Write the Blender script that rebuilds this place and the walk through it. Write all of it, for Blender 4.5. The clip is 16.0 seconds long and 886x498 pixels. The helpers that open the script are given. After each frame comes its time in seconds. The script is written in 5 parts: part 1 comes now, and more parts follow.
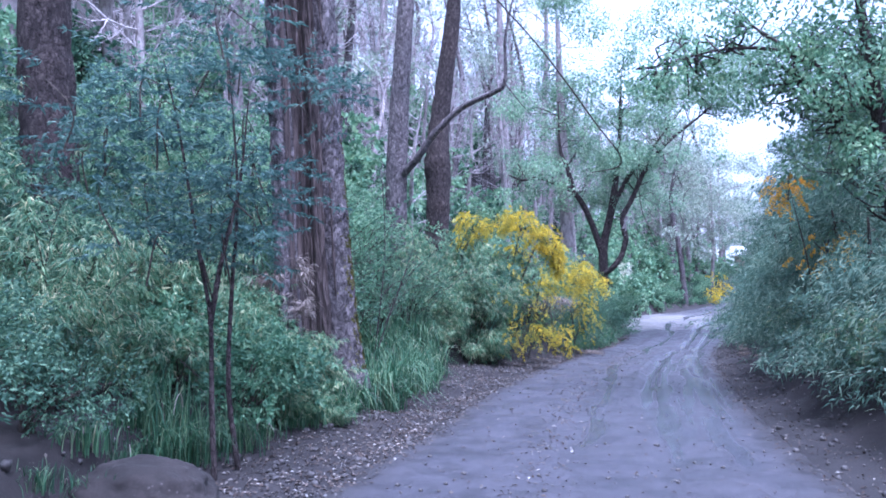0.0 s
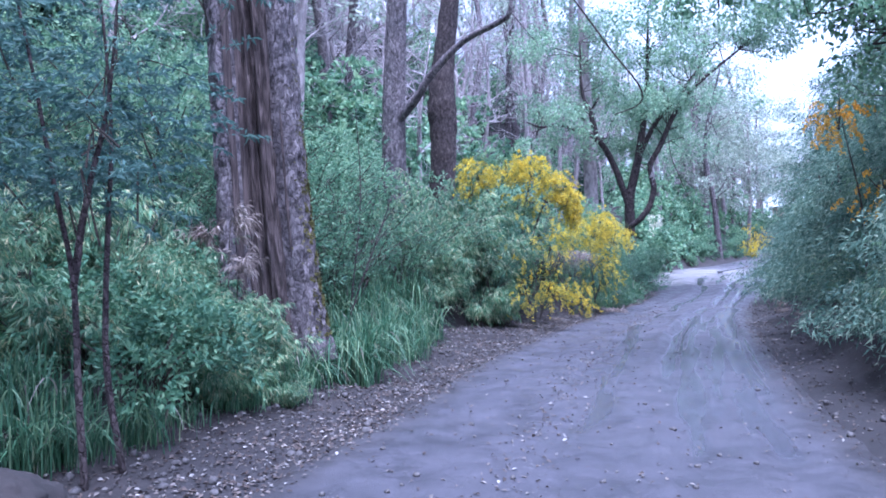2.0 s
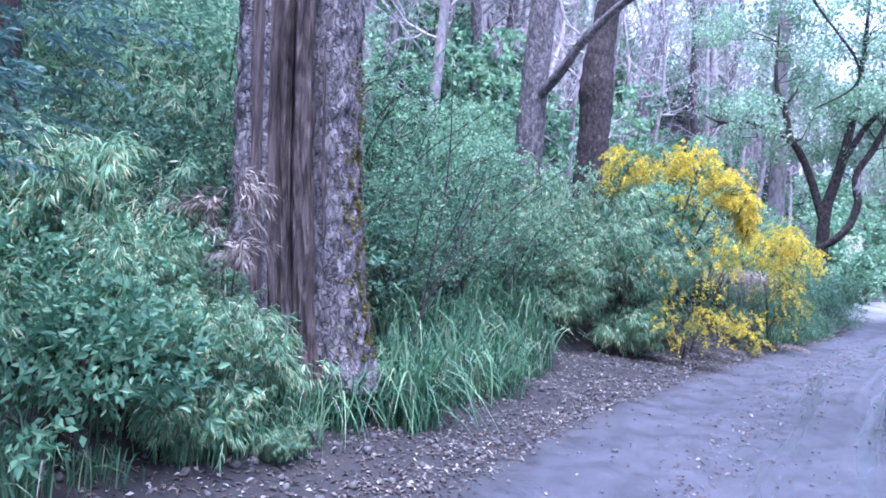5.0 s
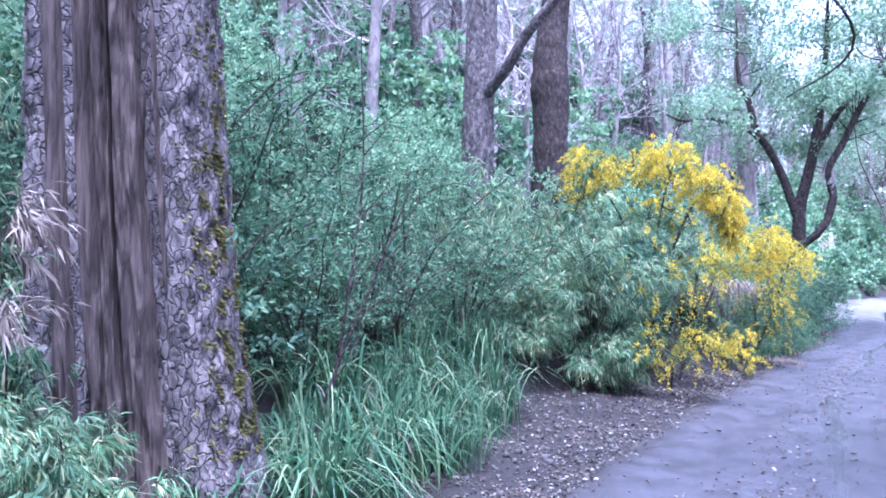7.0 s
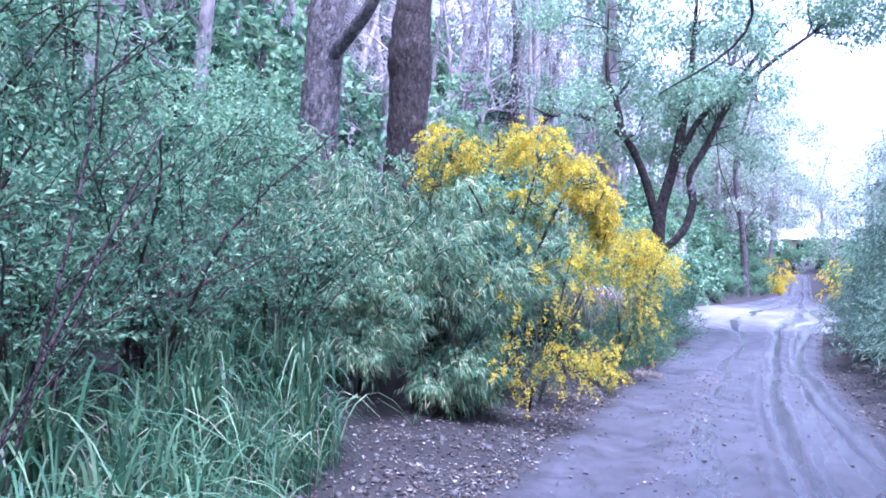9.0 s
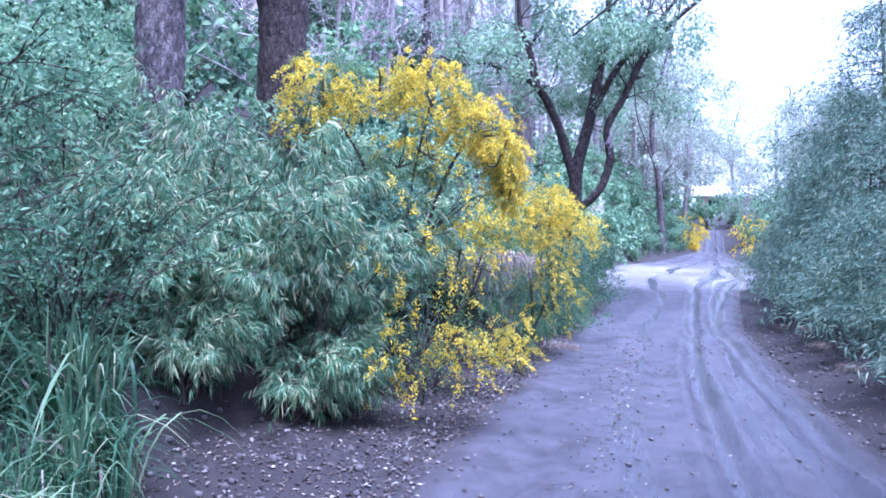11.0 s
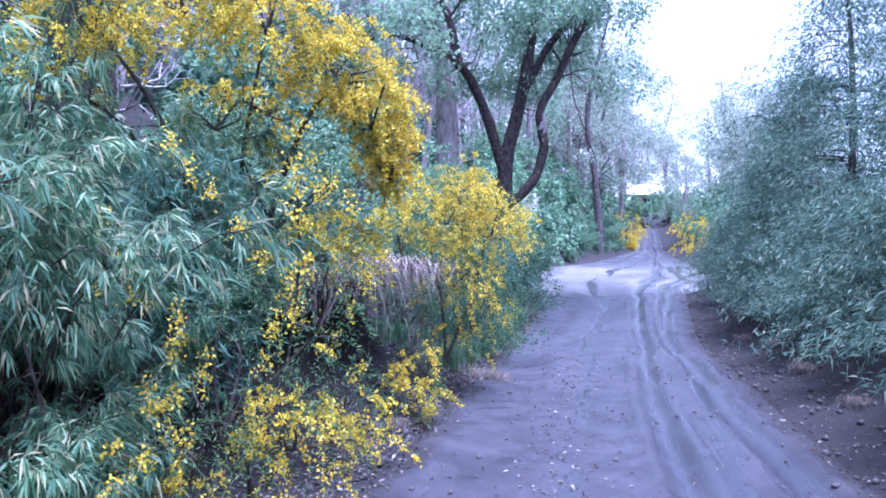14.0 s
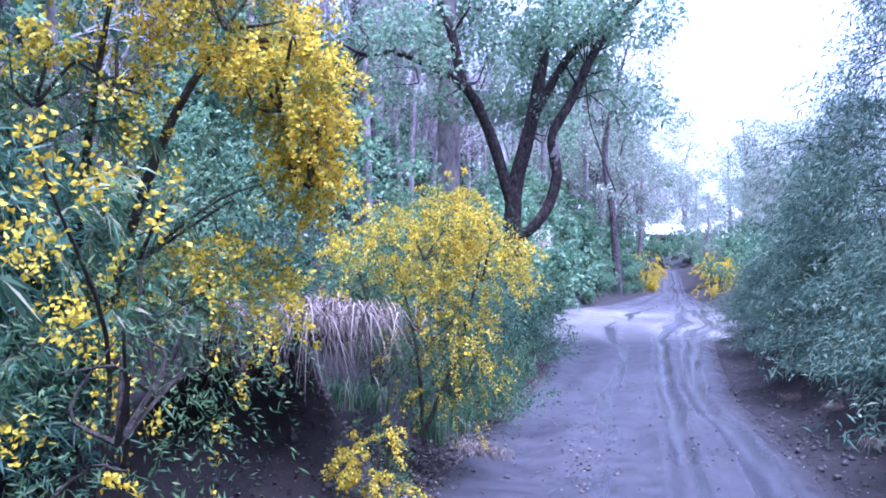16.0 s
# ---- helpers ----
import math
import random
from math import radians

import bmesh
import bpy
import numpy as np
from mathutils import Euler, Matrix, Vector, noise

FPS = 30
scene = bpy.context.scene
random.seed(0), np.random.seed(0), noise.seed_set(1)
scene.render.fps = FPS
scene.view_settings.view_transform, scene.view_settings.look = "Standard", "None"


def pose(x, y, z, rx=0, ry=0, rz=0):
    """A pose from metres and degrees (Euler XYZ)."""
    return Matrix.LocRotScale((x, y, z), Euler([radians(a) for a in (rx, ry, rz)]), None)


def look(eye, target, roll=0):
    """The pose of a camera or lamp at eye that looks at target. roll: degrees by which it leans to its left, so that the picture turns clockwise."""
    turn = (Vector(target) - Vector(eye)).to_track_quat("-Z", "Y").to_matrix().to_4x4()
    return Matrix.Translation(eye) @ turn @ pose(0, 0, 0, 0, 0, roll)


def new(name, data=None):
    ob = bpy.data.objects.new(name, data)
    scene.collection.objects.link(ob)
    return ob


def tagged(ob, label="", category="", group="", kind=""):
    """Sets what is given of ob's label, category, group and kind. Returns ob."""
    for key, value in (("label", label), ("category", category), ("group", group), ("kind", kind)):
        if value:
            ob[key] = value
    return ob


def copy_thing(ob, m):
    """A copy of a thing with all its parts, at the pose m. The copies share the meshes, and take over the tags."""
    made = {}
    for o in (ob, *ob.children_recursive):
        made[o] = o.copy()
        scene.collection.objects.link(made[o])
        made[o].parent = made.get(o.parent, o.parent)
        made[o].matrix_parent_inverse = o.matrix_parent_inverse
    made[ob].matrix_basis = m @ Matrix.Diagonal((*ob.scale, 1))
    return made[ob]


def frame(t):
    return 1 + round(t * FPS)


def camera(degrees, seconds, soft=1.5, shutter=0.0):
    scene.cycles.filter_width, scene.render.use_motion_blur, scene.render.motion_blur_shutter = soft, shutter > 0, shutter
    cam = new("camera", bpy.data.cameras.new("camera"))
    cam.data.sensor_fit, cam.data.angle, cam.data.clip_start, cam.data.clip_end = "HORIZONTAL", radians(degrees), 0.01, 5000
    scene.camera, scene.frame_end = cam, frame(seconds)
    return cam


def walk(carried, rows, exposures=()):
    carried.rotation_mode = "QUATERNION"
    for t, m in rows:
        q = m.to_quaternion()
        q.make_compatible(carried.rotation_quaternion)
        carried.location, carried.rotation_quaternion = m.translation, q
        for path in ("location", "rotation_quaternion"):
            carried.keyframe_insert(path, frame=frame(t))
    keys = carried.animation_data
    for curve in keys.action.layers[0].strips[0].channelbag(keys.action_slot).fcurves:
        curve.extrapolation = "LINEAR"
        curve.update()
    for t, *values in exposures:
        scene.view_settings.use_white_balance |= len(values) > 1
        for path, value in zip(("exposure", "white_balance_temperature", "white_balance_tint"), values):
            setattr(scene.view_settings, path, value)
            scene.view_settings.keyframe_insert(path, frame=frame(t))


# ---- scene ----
cam = camera(60.7, 16.0, soft=1.8)
PATH = [
    (0, (-0.648, -1.391, 1.398), (-0.56, 0.603, 1.528), -0.2),
    (0.5, (-0.519, -0.99, 1.423), (-0.344, 0.993, 1.613), -1.4),
    (1, (-0.282, -0.643, 1.362), (-0.198, 1.35, 1.501), -1.5),
    (1.5, (-0.169, -0.271, 1.323), (-0.059, 1.725, 1.371), 0.3),
    (2, (-0.002, 0.103, 1.346), (-0.001, 2.103, 1.367), -1.1),
    (2.5, (0.194, 0.415, 1.346), (0.099, 2.413, 1.341), 1.9),
    (3, (0.299, 0.856, 1.32), (0.166, 2.851, 1.314), 2.7),
    (3.5, (0.449, 1.283, 1.346), (0.202, 3.267, 1.404), 1.3),
    (3.7, (0.502, 1.448, 1.339), (0.21, 3.425, 1.417), 3.4),
    (5.8, (0.563, 3.147, 1.491), (-0.018, 5.061, 1.467), -0.0),
    (6, (0.573, 3.325, 1.484), (-0.03, 5.231, 1.527), -1.2),
    (6.5, (0.535, 3.738, 1.49), (-0.069, 5.644, 1.554), 1.5),
    (7, (0.486, 4.238, 1.53), (0.142, 6.207, 1.586), 0.5),
    (7.5, (0.507, 4.69, 1.52), (0.258, 6.673, 1.599), 1.7),
    (8, (0.47, 5.144, 1.56), (0.344, 7.138, 1.629), 2.7),
    (8.5, (0.522, 5.543, 1.586), (0.51, 7.542, 1.637), 0.1),
    (9, (0.608, 5.956, 1.588), (0.622, 7.955, 1.634), 2.8),
    (9.5, (0.659, 6.315, 1.615), (0.824, 8.307, 1.684), -0.8),
    (9.7, (0.714, 6.477, 1.635), (0.938, 8.465, 1.651), -2.3),
    (11.8, (1.255, 8.065, 1.631), (1.469, 10.053, 1.584), 3.2),
    (12, (1.284, 8.23, 1.623), (1.485, 10.22, 1.594), 2.8),
    (12.5, (1.4, 8.617, 1.653), (1.609, 10.606, 1.618), -0.3),
    (13, (1.576, 9.028, 1.631), (1.746, 11.021, 1.609), 3.3),
    (13.5, (1.697, 9.446, 1.62), (1.997, 11.424, 1.606), 1.5),
    (14, (1.945, 9.902, 1.61), (2.327, 11.865, 1.573), 0.8),
    (14.5, (2.093, 10.296, 1.619), (2.492, 12.255, 1.644), 1.2),
    (15, (2.252, 10.745, 1.636), (2.685, 12.696, 1.692), -0.4),
    (15.5, (2.442, 11.101, 1.639), (2.805, 13.067, 1.709), 1.1),
    (16, (2.574, 11.539, 1.614), (2.912, 13.509, 1.678), 1.4),
]
walk(cam, [(t, look(eye, aim, roll)) for t, eye, aim, roll in PATH],
     exposures=[(0.0, 2.45, 4650, 27), (3.5, 2.7, 4650, 27), (7.0, 3.05, 4700, 30), (9.5, 2.93, 4640, 34), (12.5, 2.68, 4540, 34), (16.0, 2.5, 4540, 38)])

# ---- world and sun ----
SUN_EL, SUN_AZ = 74.0, 160.0
world = bpy.data.worlds.new("sky")
scene.world = world
world.use_nodes = True
wn = world.node_tree.nodes
sky = wn.new("ShaderNodeTexSky")
sky.sky_type = "NISHITA"
sky.sun_disc = False
sky.sun_elevation, sky.sun_rotation = radians(SUN_EL), radians(SUN_AZ)
sky.dust_density, sky.air_density, sky.ozone_density = 4.0, 1.0, 1.0
# a thin bright cloud sheet over the blue
cloud = wn.new("ShaderNodeTexNoise")
cloud.inputs["Scale"].default_value, cloud.inputs["Detail"].default_value = 2.5, 5
cover = wn.new("ShaderNodeMapRange")
cover.inputs["To Min"].default_value, cover.inputs["To Max"].default_value = 0.55, 0.95
veil = wn.new("ShaderNodeMix")
veil.data_type = "RGBA"
veil.inputs[7].default_value = (2.7, 2.65, 2.7, 1)
for a, b in ((cloud.outputs["Fac"], cover.inputs["Value"]), (cover.outputs[0], veil.inputs[0]), (sky.outputs[0], veil.inputs[6]), (veil.outputs[2], wn["Background"].inputs[0])):
    world.node_tree.links.new(a, b)
wn["Background"].inputs[1].default_value = 0.125
sun = new("sun", bpy.data.lights.new("sun", "SUN"))
sun.data.energy, sun.data.angle, sun.data.color = 2.1, radians(30), (1.0, 0.97, 0.93)
az, el = radians(SUN_AZ), radians(SUN_EL)
sun.matrix_world = look((0, 0, 0), (-math.sin(az) * math.cos(el), -math.cos(az) * math.cos(el), -math.sin(el)))

# ---- materials ----


def node_mat(name):
    m = bpy.data.materials.new(name)
    m.use_nodes = True
    nt = m.node_tree
    return m, nt, nt.nodes["Principled BSDF"]


def ramp(nt, fac, stops):
    r = nt.nodes.new("ShaderNodeValToRGB")
    el_ = r.color_ramp.elements
    while len(el_) < len(stops):
        el_.new(0.5)
    for e, (p, c) in zip(el_, stops):
        e.position, e.color = p, (*c, 1)
    nt.links.new(fac, r.inputs[0])
    return r.outputs[0]


def noise_tex(nt, scale, detail=4, rough=0.55, stretch=None, distort=0.0):
    n = nt.nodes.new("ShaderNodeTexNoise")
    n.inputs["Scale"].default_value, n.inputs["Detail"].default_value = scale, detail
    n.inputs["Roughness"].default_value, n.inputs["Distortion"].default_value = rough, distort
    co = nt.nodes.new("ShaderNodeTexCoord").outputs["Object"]
    if stretch:
        mp = nt.nodes.new("ShaderNodeMapping")
        mp.inputs["Scale"].default_value = stretch
        nt.links.new(co, mp.inputs["Vector"])
        co = mp.outputs[0]
    nt.links.new(co, n.inputs["Vector"])
    return n.outputs["Fac"]


def mix(nt, fac, a, b, mode="MIX"):
    n = nt.nodes.new("ShaderNodeMix")
    n.data_type, n.blend_type = "RGBA", mode
    for sock, v in ((n.inputs[0], fac), (n.inputs[6], a), (n.inputs[7], b)):
        if hasattr(v, "is_linked"):
            nt.links.new(v, sock)
        elif isinstance(v, tuple):
            sock.default_value = (*v, 1)
        else:
            sock.default_value = v
    return n.outputs[2]


def bump(nt, bsdf, height, strength, dist):
    b = nt.nodes.new("ShaderNodeBump")
    b.inputs["Strength"].default_value, b.inputs["Distance"].default_value = strength, dist
    nt.links.new(height, b.inputs["Height"])
    nt.links.new(b.outputs[0], bsdf.inputs["Normal"])


def leaf_mat(name, stops, rough=0.5, through_light=0.4, spread=1.2):
    """Leaves: a colour of its own for each leaf, patches of tint over the plant, some light through the blade."""
    m, nt, bs = node_mat(name)
    geo = nt.nodes.new("ShaderNodeNewGeometry")
    col = ramp(nt, geo.outputs["Random Per Island"], stops)
    patch = noise_tex(nt, spread * 1.6, 4)
    tint = ramp(nt, patch, [(0.32, (0.74, 0.8, 0.82)), (0.68, (1.6, 1.54, 1.4))])
    col = mix(nt, 1.0, col, tint, "MULTIPLY")
    nt.links.new(col, bs.inputs["Base Color"])
    bs.inputs["Roughness"].default_value = rough
    bs.inputs["Specular IOR Level"].default_value = 0.22
    tr = nt.nodes.new("ShaderNodeBsdfTranslucent")
    nt.links.new(col, tr.inputs["Color"])
    mx = nt.nodes.new("ShaderNodeMixShader")
    mx.inputs[0].default_value = through_light
    nt.links.new(bs.outputs[0], mx.inputs[1])
    nt.links.new(tr.outputs[0], mx.inputs[2])
    nt.links.new(mx.outputs[0], nt.nodes["Material Output"].inputs["Surface"])
    return m


def bark_mat(name, dark, light, moss=None, scale=20.0, vertical=0.5, depth=0.05, cracks=True):
    m, nt, bs = node_mat(name)
    plates = noise_tex(nt, scale, 6, 0.65, (1, 1, vertical), 0.6)
    big = noise_tex(nt, 1.3, 3)
    col = ramp(nt, plates, [(0.3, dark), (0.64, light)])
    col = mix(nt, 1.0, col, ramp(nt, big, [(0.3, (0.75, 0.75, 0.78)), (0.7, (1.15, 1.1, 1.08))]), "MULTIPLY")
    if moss:
        spots = ramp(nt, noise_tex(nt, 7.0, 5, 0.7), [(0.5, (0, 0, 0)), (0.62, (1, 1, 1))])
        col = mix(nt, spots, col, moss)
    nt.links.new(col, bs.inputs["Base Color"])
    bs.inputs["Roughness"].default_value = 0.9
    bs.inputs["Specular IOR Level"].default_value = 0.2
    if cracks:
        mp = nt.nodes.new("ShaderNodeMapping")
        mp.inputs["Scale"].default_value = (1, 1, 0.5)
        warp = nt.nodes.new("ShaderNodeTexNoise")
        warp.inputs["Scale"].default_value = 14.0
        co = nt.nodes.new("ShaderNodeTexCoord").outputs["Object"]
        nt.links.new(co, warp.inputs["Vector"])
        nt.links.new(mix(nt, 0.05, co, warp.outputs["Color"], "LINEAR_LIGHT"), mp.inputs["Vector"])
        cell = nt.nodes.new("ShaderNodeTexVoronoi")
        rim = nt.nodes.new("ShaderNodeTexVoronoi")
        rim.feature = "DISTANCE_TO_EDGE"
        for v in (cell, rim):
            v.inputs["Scale"].default_value = 23.0
            nt.links.new(mp.outputs[0], v.inputs["Vector"])
        flake = ramp(nt, cell.outputs["Color"], [(0.2, (0.62, 0.61, 0.62)), (0.8, (1.2, 1.18, 1.16))])
        edge = ramp(nt, rim.outputs["Distance"], [(0.0, (0.55, 0.53, 0.53)), (0.11, (1.0, 1.0, 1.0))])
        col = mix(nt, 1.0, bs.inputs["Base Color"].links[0].from_socket, mix(nt, 1.0, flake, edge, "MULTIPLY"), "MULTIPLY")
        nt.links.new(col, bs.inputs["Base Color"])
        plates = mix(nt, 0.5, plates, mix(nt, 1.0, flake, edge, "MULTIPLY"))
    bump(nt, bs, plates, 1.0, depth)
    return m


def soil_mat(name, dark, light, fleck, rough, wet=False):
    m, nt, bs = node_mat(name)
    fine = noise_tex(nt, 45.0, 6, 0.7)
    mid = noise_tex(nt, 4.0, 5, 0.6)
    large = noise_tex(nt, 0.7, 3)
    col = ramp(nt, mid, [(0.3, dark), (0.72, light)])
    col = mix(nt, 1.0, col, ramp(nt, fine, [(0.3, (0.65, 0.65, 0.66)), (0.7, (1.25, 1.23, 1.2))]), "MULTIPLY")
    col = mix(nt, 1.0, col, ramp(nt, large, [(0.3, (0.82, 0.82, 0.84)), (0.7, (1.12, 1.1, 1.08))]), "MULTIPLY")
    if fleck:
        v = nt.nodes.new("ShaderNodeTexVoronoi")
        v.inputs["Scale"].default_value = 26.0
        nt.links.new(nt.nodes.new("ShaderNodeTexCoord").outputs["Object"], v.inputs["Vector"])
        near = ramp(nt, v.outputs["Distance"], [(0.12, (1, 1, 1)), (0.2, (0, 0, 0))])
        pick = ramp(nt, noise_tex(nt, 2.2, 4), [(0.5, (0, 0, 0)), (0.66, (1, 1, 1))])
        col = mix(nt, mix(nt, 1.0, near, pick, "MULTIPLY"), col, fleck)
    nt.links.new(col, bs.inputs["Base Color"])
    if wet:
        streak = noise_tex(nt, 2.0, 5, 0.6)
        r = nt.nodes.new("ShaderNodeMapRange")
        r.inputs["From Min"].default_value, r.inputs["From Max"].default_value = 0.35, 0.65
        r.inputs["To Min"].default_value, r.inputs["To Max"].default_value = rough - 0.25, rough + 0.1
        nt.links.new(streak, r.inputs["Value"])
        nt.links.new(r.outputs[0], bs.inputs["Roughness"])
    else:
        bs.inputs["Roughness"].default_value = rough
    h = mix(nt, 0.5, fine, mid)
    bump(nt, bs, h, 0.7, 0.02)
    return m


def plain_mat(name, a, b, rough=0.7, scale=8.0, metal=0.0):
    m, nt, bs = node_mat(name)
    n = noise_tex(nt, scale, 5, 0.6)
    nt.links.new(ramp(nt, n, [(0.3, a), (0.7, b)]), bs.inputs["Base Color"])
    bs.inputs["Roughness"].default_value, bs.inputs["Metallic"].default_value = rough, metal
    bump(nt, bs, n, 0.4, 0.01)
    return m


ROAD = soil_mat("packed_earth", (0.0315, 0.0305, 0.0375), (0.052, 0.050, 0.0625), (0.16, 0.15, 0.152), 0.66, wet=True)
EARTH = soil_mat("forest_soil", (0.011, 0.009, 0.0085), (0.026, 0.0205, 0.0195), (0.075, 0.065, 0.06), 0.95)


def blend_attribute(m, name, colour, rough=None):
    """Where the surface's own value is high, mix in another colour and its gloss."""
    nt = m.node_tree
    bs = nt.nodes["Principled BSDF"]
    at = nt.nodes.new("ShaderNodeAttribute")
    at.attribute_name = name
    ragged = nt.nodes.new("ShaderNodeMath")
    ragged.operation = "MULTIPLY_ADD"
    ragged.use_clamp = True
    nt.links.new(noise_tex(nt, 6.0, 5, 0.65), ragged.inputs[0])
    ragged.inputs[1].default_value = 1.1
    shift = nt.nodes.new("ShaderNodeMath")
    shift.operation = "MULTIPLY_ADD"
    shift.inputs[1].default_value, shift.inputs[2].default_value = 1.5, -0.95
    nt.links.new(at.outputs["Fac"], shift.inputs[0])
    nt.links.new(shift.outputs[0], ragged.inputs[2])
    fac = ragged.outputs[0]
    old = bs.inputs["Base Color"].links[0].from_socket
    nt.links.new(mix(nt, fac, old, colour), bs.inputs["Base Color"])
    if rough is not None:
        was = bs.inputs["Roughness"]
        r = nt.nodes.new("ShaderNodeMix")
        nt.links.new(fac, r.inputs[0])
        if was.is_linked:
            nt.links.new(was.links[0].from_socket, r.inputs[2])
        else:
            r.inputs[2].default_value = was.default_value
        r.inputs[3].default_value = rough
        nt.links.new(r.outputs[0], was)


blend_attribute(EARTH, "bare", (0.018, 0.0155, 0.0165))
blend_attribute(ROAD, "edge", (0.023, 0.0195, 0.02))
# the sunlit opening at the junction, painted as a lighter road colour
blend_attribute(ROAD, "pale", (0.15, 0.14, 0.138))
blend_attribute(ROAD, "wet", (0.050, 0.049, 0.060), 0.14)
BARK = bark_mat("rough_bark", (0.035, 0.030, 0.031), (0.25, 0.226, 0.228))
BARK_DARK = bark_mat("dark_bark", (0.025, 0.02, 0.02), (0.11, 0.09, 0.085))
# pale bark, lightened further so far trunks carry the distance haze
BARK_PALE_HAZE = bark_mat("pale_bark_haze", (0.15, 0.13, 0.128), (0.40, 0.36, 0.355), scale=9.0, cracks=False)
DEADWOOD = bark_mat("weathered_wood", (0.012, 0.009, 0.0085), (0.115, 0.09, 0.082), scale=26.0, vertical=0.11, depth=0.02, cracks=False)
# lilac-grey twigs with the slope's bright haze painted into their colour
TWIG_HAZED = bark_mat("lilac_grey_hazed_twig", (0.24, 0.215, 0.22), (0.52, 0.475, 0.48), scale=9.0, cracks=False)
STEM = bark_mat("twig_bark", (0.03, 0.026, 0.022), (0.10, 0.085, 0.07), scale=30.0, cracks=False)
STRAW = leaf_mat("dry_straw", [(0.0, (0.07, 0.055, 0.05)), (0.6, (0.17, 0.138, 0.125)), (1.0, (0.32, 0.275, 0.25))], 0.8, 0.2)
L_BAMBOO = leaf_mat("bamboo_leaf", [(0.0, (0.05, 0.115, 0.068)), (0.45, (0.115, 0.215, 0.125)), (0.8, (0.25, 0.34, 0.205)), (0.94, (0.40, 0.38, 0.24))], 0.6)
L_FEATHER = leaf_mat("feathery_leaf", [(0.0, (0.05, 0.115, 0.085)), (0.6, (0.10, 0.20, 0.145)), (1.0, (0.2, 0.30, 0.22))], 0.5)
L_BROAD = leaf_mat("shrub_leaf", [(0.0, (0.028, 0.062, 0.042)), (0.6, (0.06, 0.12, 0.078)), (1.0, (0.15, 0.235, 0.15))], 0.55)
L_FRESH = leaf_mat("fresh_leaf", [(0.0, (0.08, 0.165, 0.10)), (0.6, (0.17, 0.285, 0.175)), (1.0, (0.30, 0.41, 0.26))], 0.5, 0.42)
L_WILLOW = leaf_mat("willow_leaf", [(0.0, (0.05, 0.115, 0.07)), (0.6, (0.10, 0.195, 0.115)), (1.0, (0.22, 0.33, 0.2))], 0.6)
L_BLUE = leaf_mat("blue_green_leaf", [(0.0, (0.04, 0.085, 0.08)), (0.6, (0.075, 0.14, 0.124)), (1.0, (0.15, 0.22, 0.19))], 0.6)
# mint green brightened so the bend tree's crown looks lit through
L_MINT_LIT = leaf_mat("mint_leaf_lit", [(0.0, (0.12, 0.21, 0.135)), (0.6, (0.23, 0.34, 0.23)), (1.0, (0.36, 0.46, 0.33))], 0.5, 0.5)
L_DARK = leaf_mat("evergreen_leaf", [(0.0, (0.045, 0.088, 0.068)), (0.6, (0.105, 0.172, 0.128)), (1.0, (0.24, 0.30, 0.22))], 0.68)
L_GRASS = leaf_mat("grass_blade", [(0.0, (0.03, 0.075, 0.042)), (0.6, (0.07, 0.15, 0.082)), (0.95, (0.2, 0.28, 0.16)), (1.0, (0.42, 0.38, 0.26))], 0.45, 0.4)
# paler, greyer green: far crowns hold the haze in their colour
L_PALE = leaf_mat("pale_leaf", [(0.0, (0.16, 0.205, 0.16)), (0.6, (0.29, 0.34, 0.275)), (1.0, (0.42, 0.44, 0.39))], 0.6, 0.45)
L_BROOM = leaf_mat("broom_leaf", [(0.0, (0.05, 0.10, 0.055)), (0.7, (0.10, 0.18, 0.08)), (1.0, (0.18, 0.24, 0.10))], 0.5)
FLOWER = leaf_mat("yellow_flower", [(0.0, (0.42, 0.29, 0.015)), (0.5, (0.62, 0.48, 0.03)), (1.0, (0.70, 0.60, 0.10))], 0.6, 0.45, 3.0)
ORANGE = leaf_mat("orange_flower", [(0.0, (0.5, 0.24, 0.02)), (1.0, (0.75, 0.45, 0.06))], 0.6, 0.4)
LITTER = leaf_mat("fallen_leaf", [(0.0, (0.03, 0.021, 0.018)), (0.45, (0.07, 0.054, 0.049)), (0.8, (0.125, 0.107, 0.1)), (1.0, (0.26, 0.24, 0.235))], 0.75, 0.1)
MOSS = leaf_mat("moss_tuft", [(0.0, (0.05, 0.05, 0.018)), (1.0, (0.14, 0.125, 0.045))], 0.9, 0.2)
PLUME = leaf_mat("plume", [(0.0, (0.6, 0.55, 0.48)), (1.0, (0.8, 0.76, 0.68))], 0.8, 0.3)
STONE = plain_mat("stone", (0.03, 0.026, 0.025), (0.10, 0.09, 0.087), 0.85, 20.0)

# ---- mesh helpers ----
rng = np.random.default_rng(7)


class Heap:
    """Gathers vertices and four-sided faces for one mesh."""

    def __init__(self):
        self.v, self.f, self.n = [], [], 0

    def add(self, v, f):
        self.v.append(np.asarray(v, float))
        self.f.append(np.asarray(f, int) + self.n)
        self.n += len(v)

    def mesh(self, name, material, smooth=False):
        me = bpy.data.meshes.new(name)
        v = np.concatenate(self.v)
        f = np.concatenate(self.f)
        me.vertices.add(len(v))
        me.vertices.foreach_set("co", v.astype(np.float32).ravel())
        me.loops.add(f.size)
        me.loops.foreach_set("vertex_index", f.astype(np.int32).ravel())
        me.polygons.add(len(f))
        me.polygons.foreach_set("loop_start", np.arange(0, f.size, 4, dtype=np.int32))
        me.polygons.foreach_set("use_smooth", np.full(len(f), smooth))
        me.update(calc_edges=True)
        me.validate()
        me.materials.append(material)
        return me


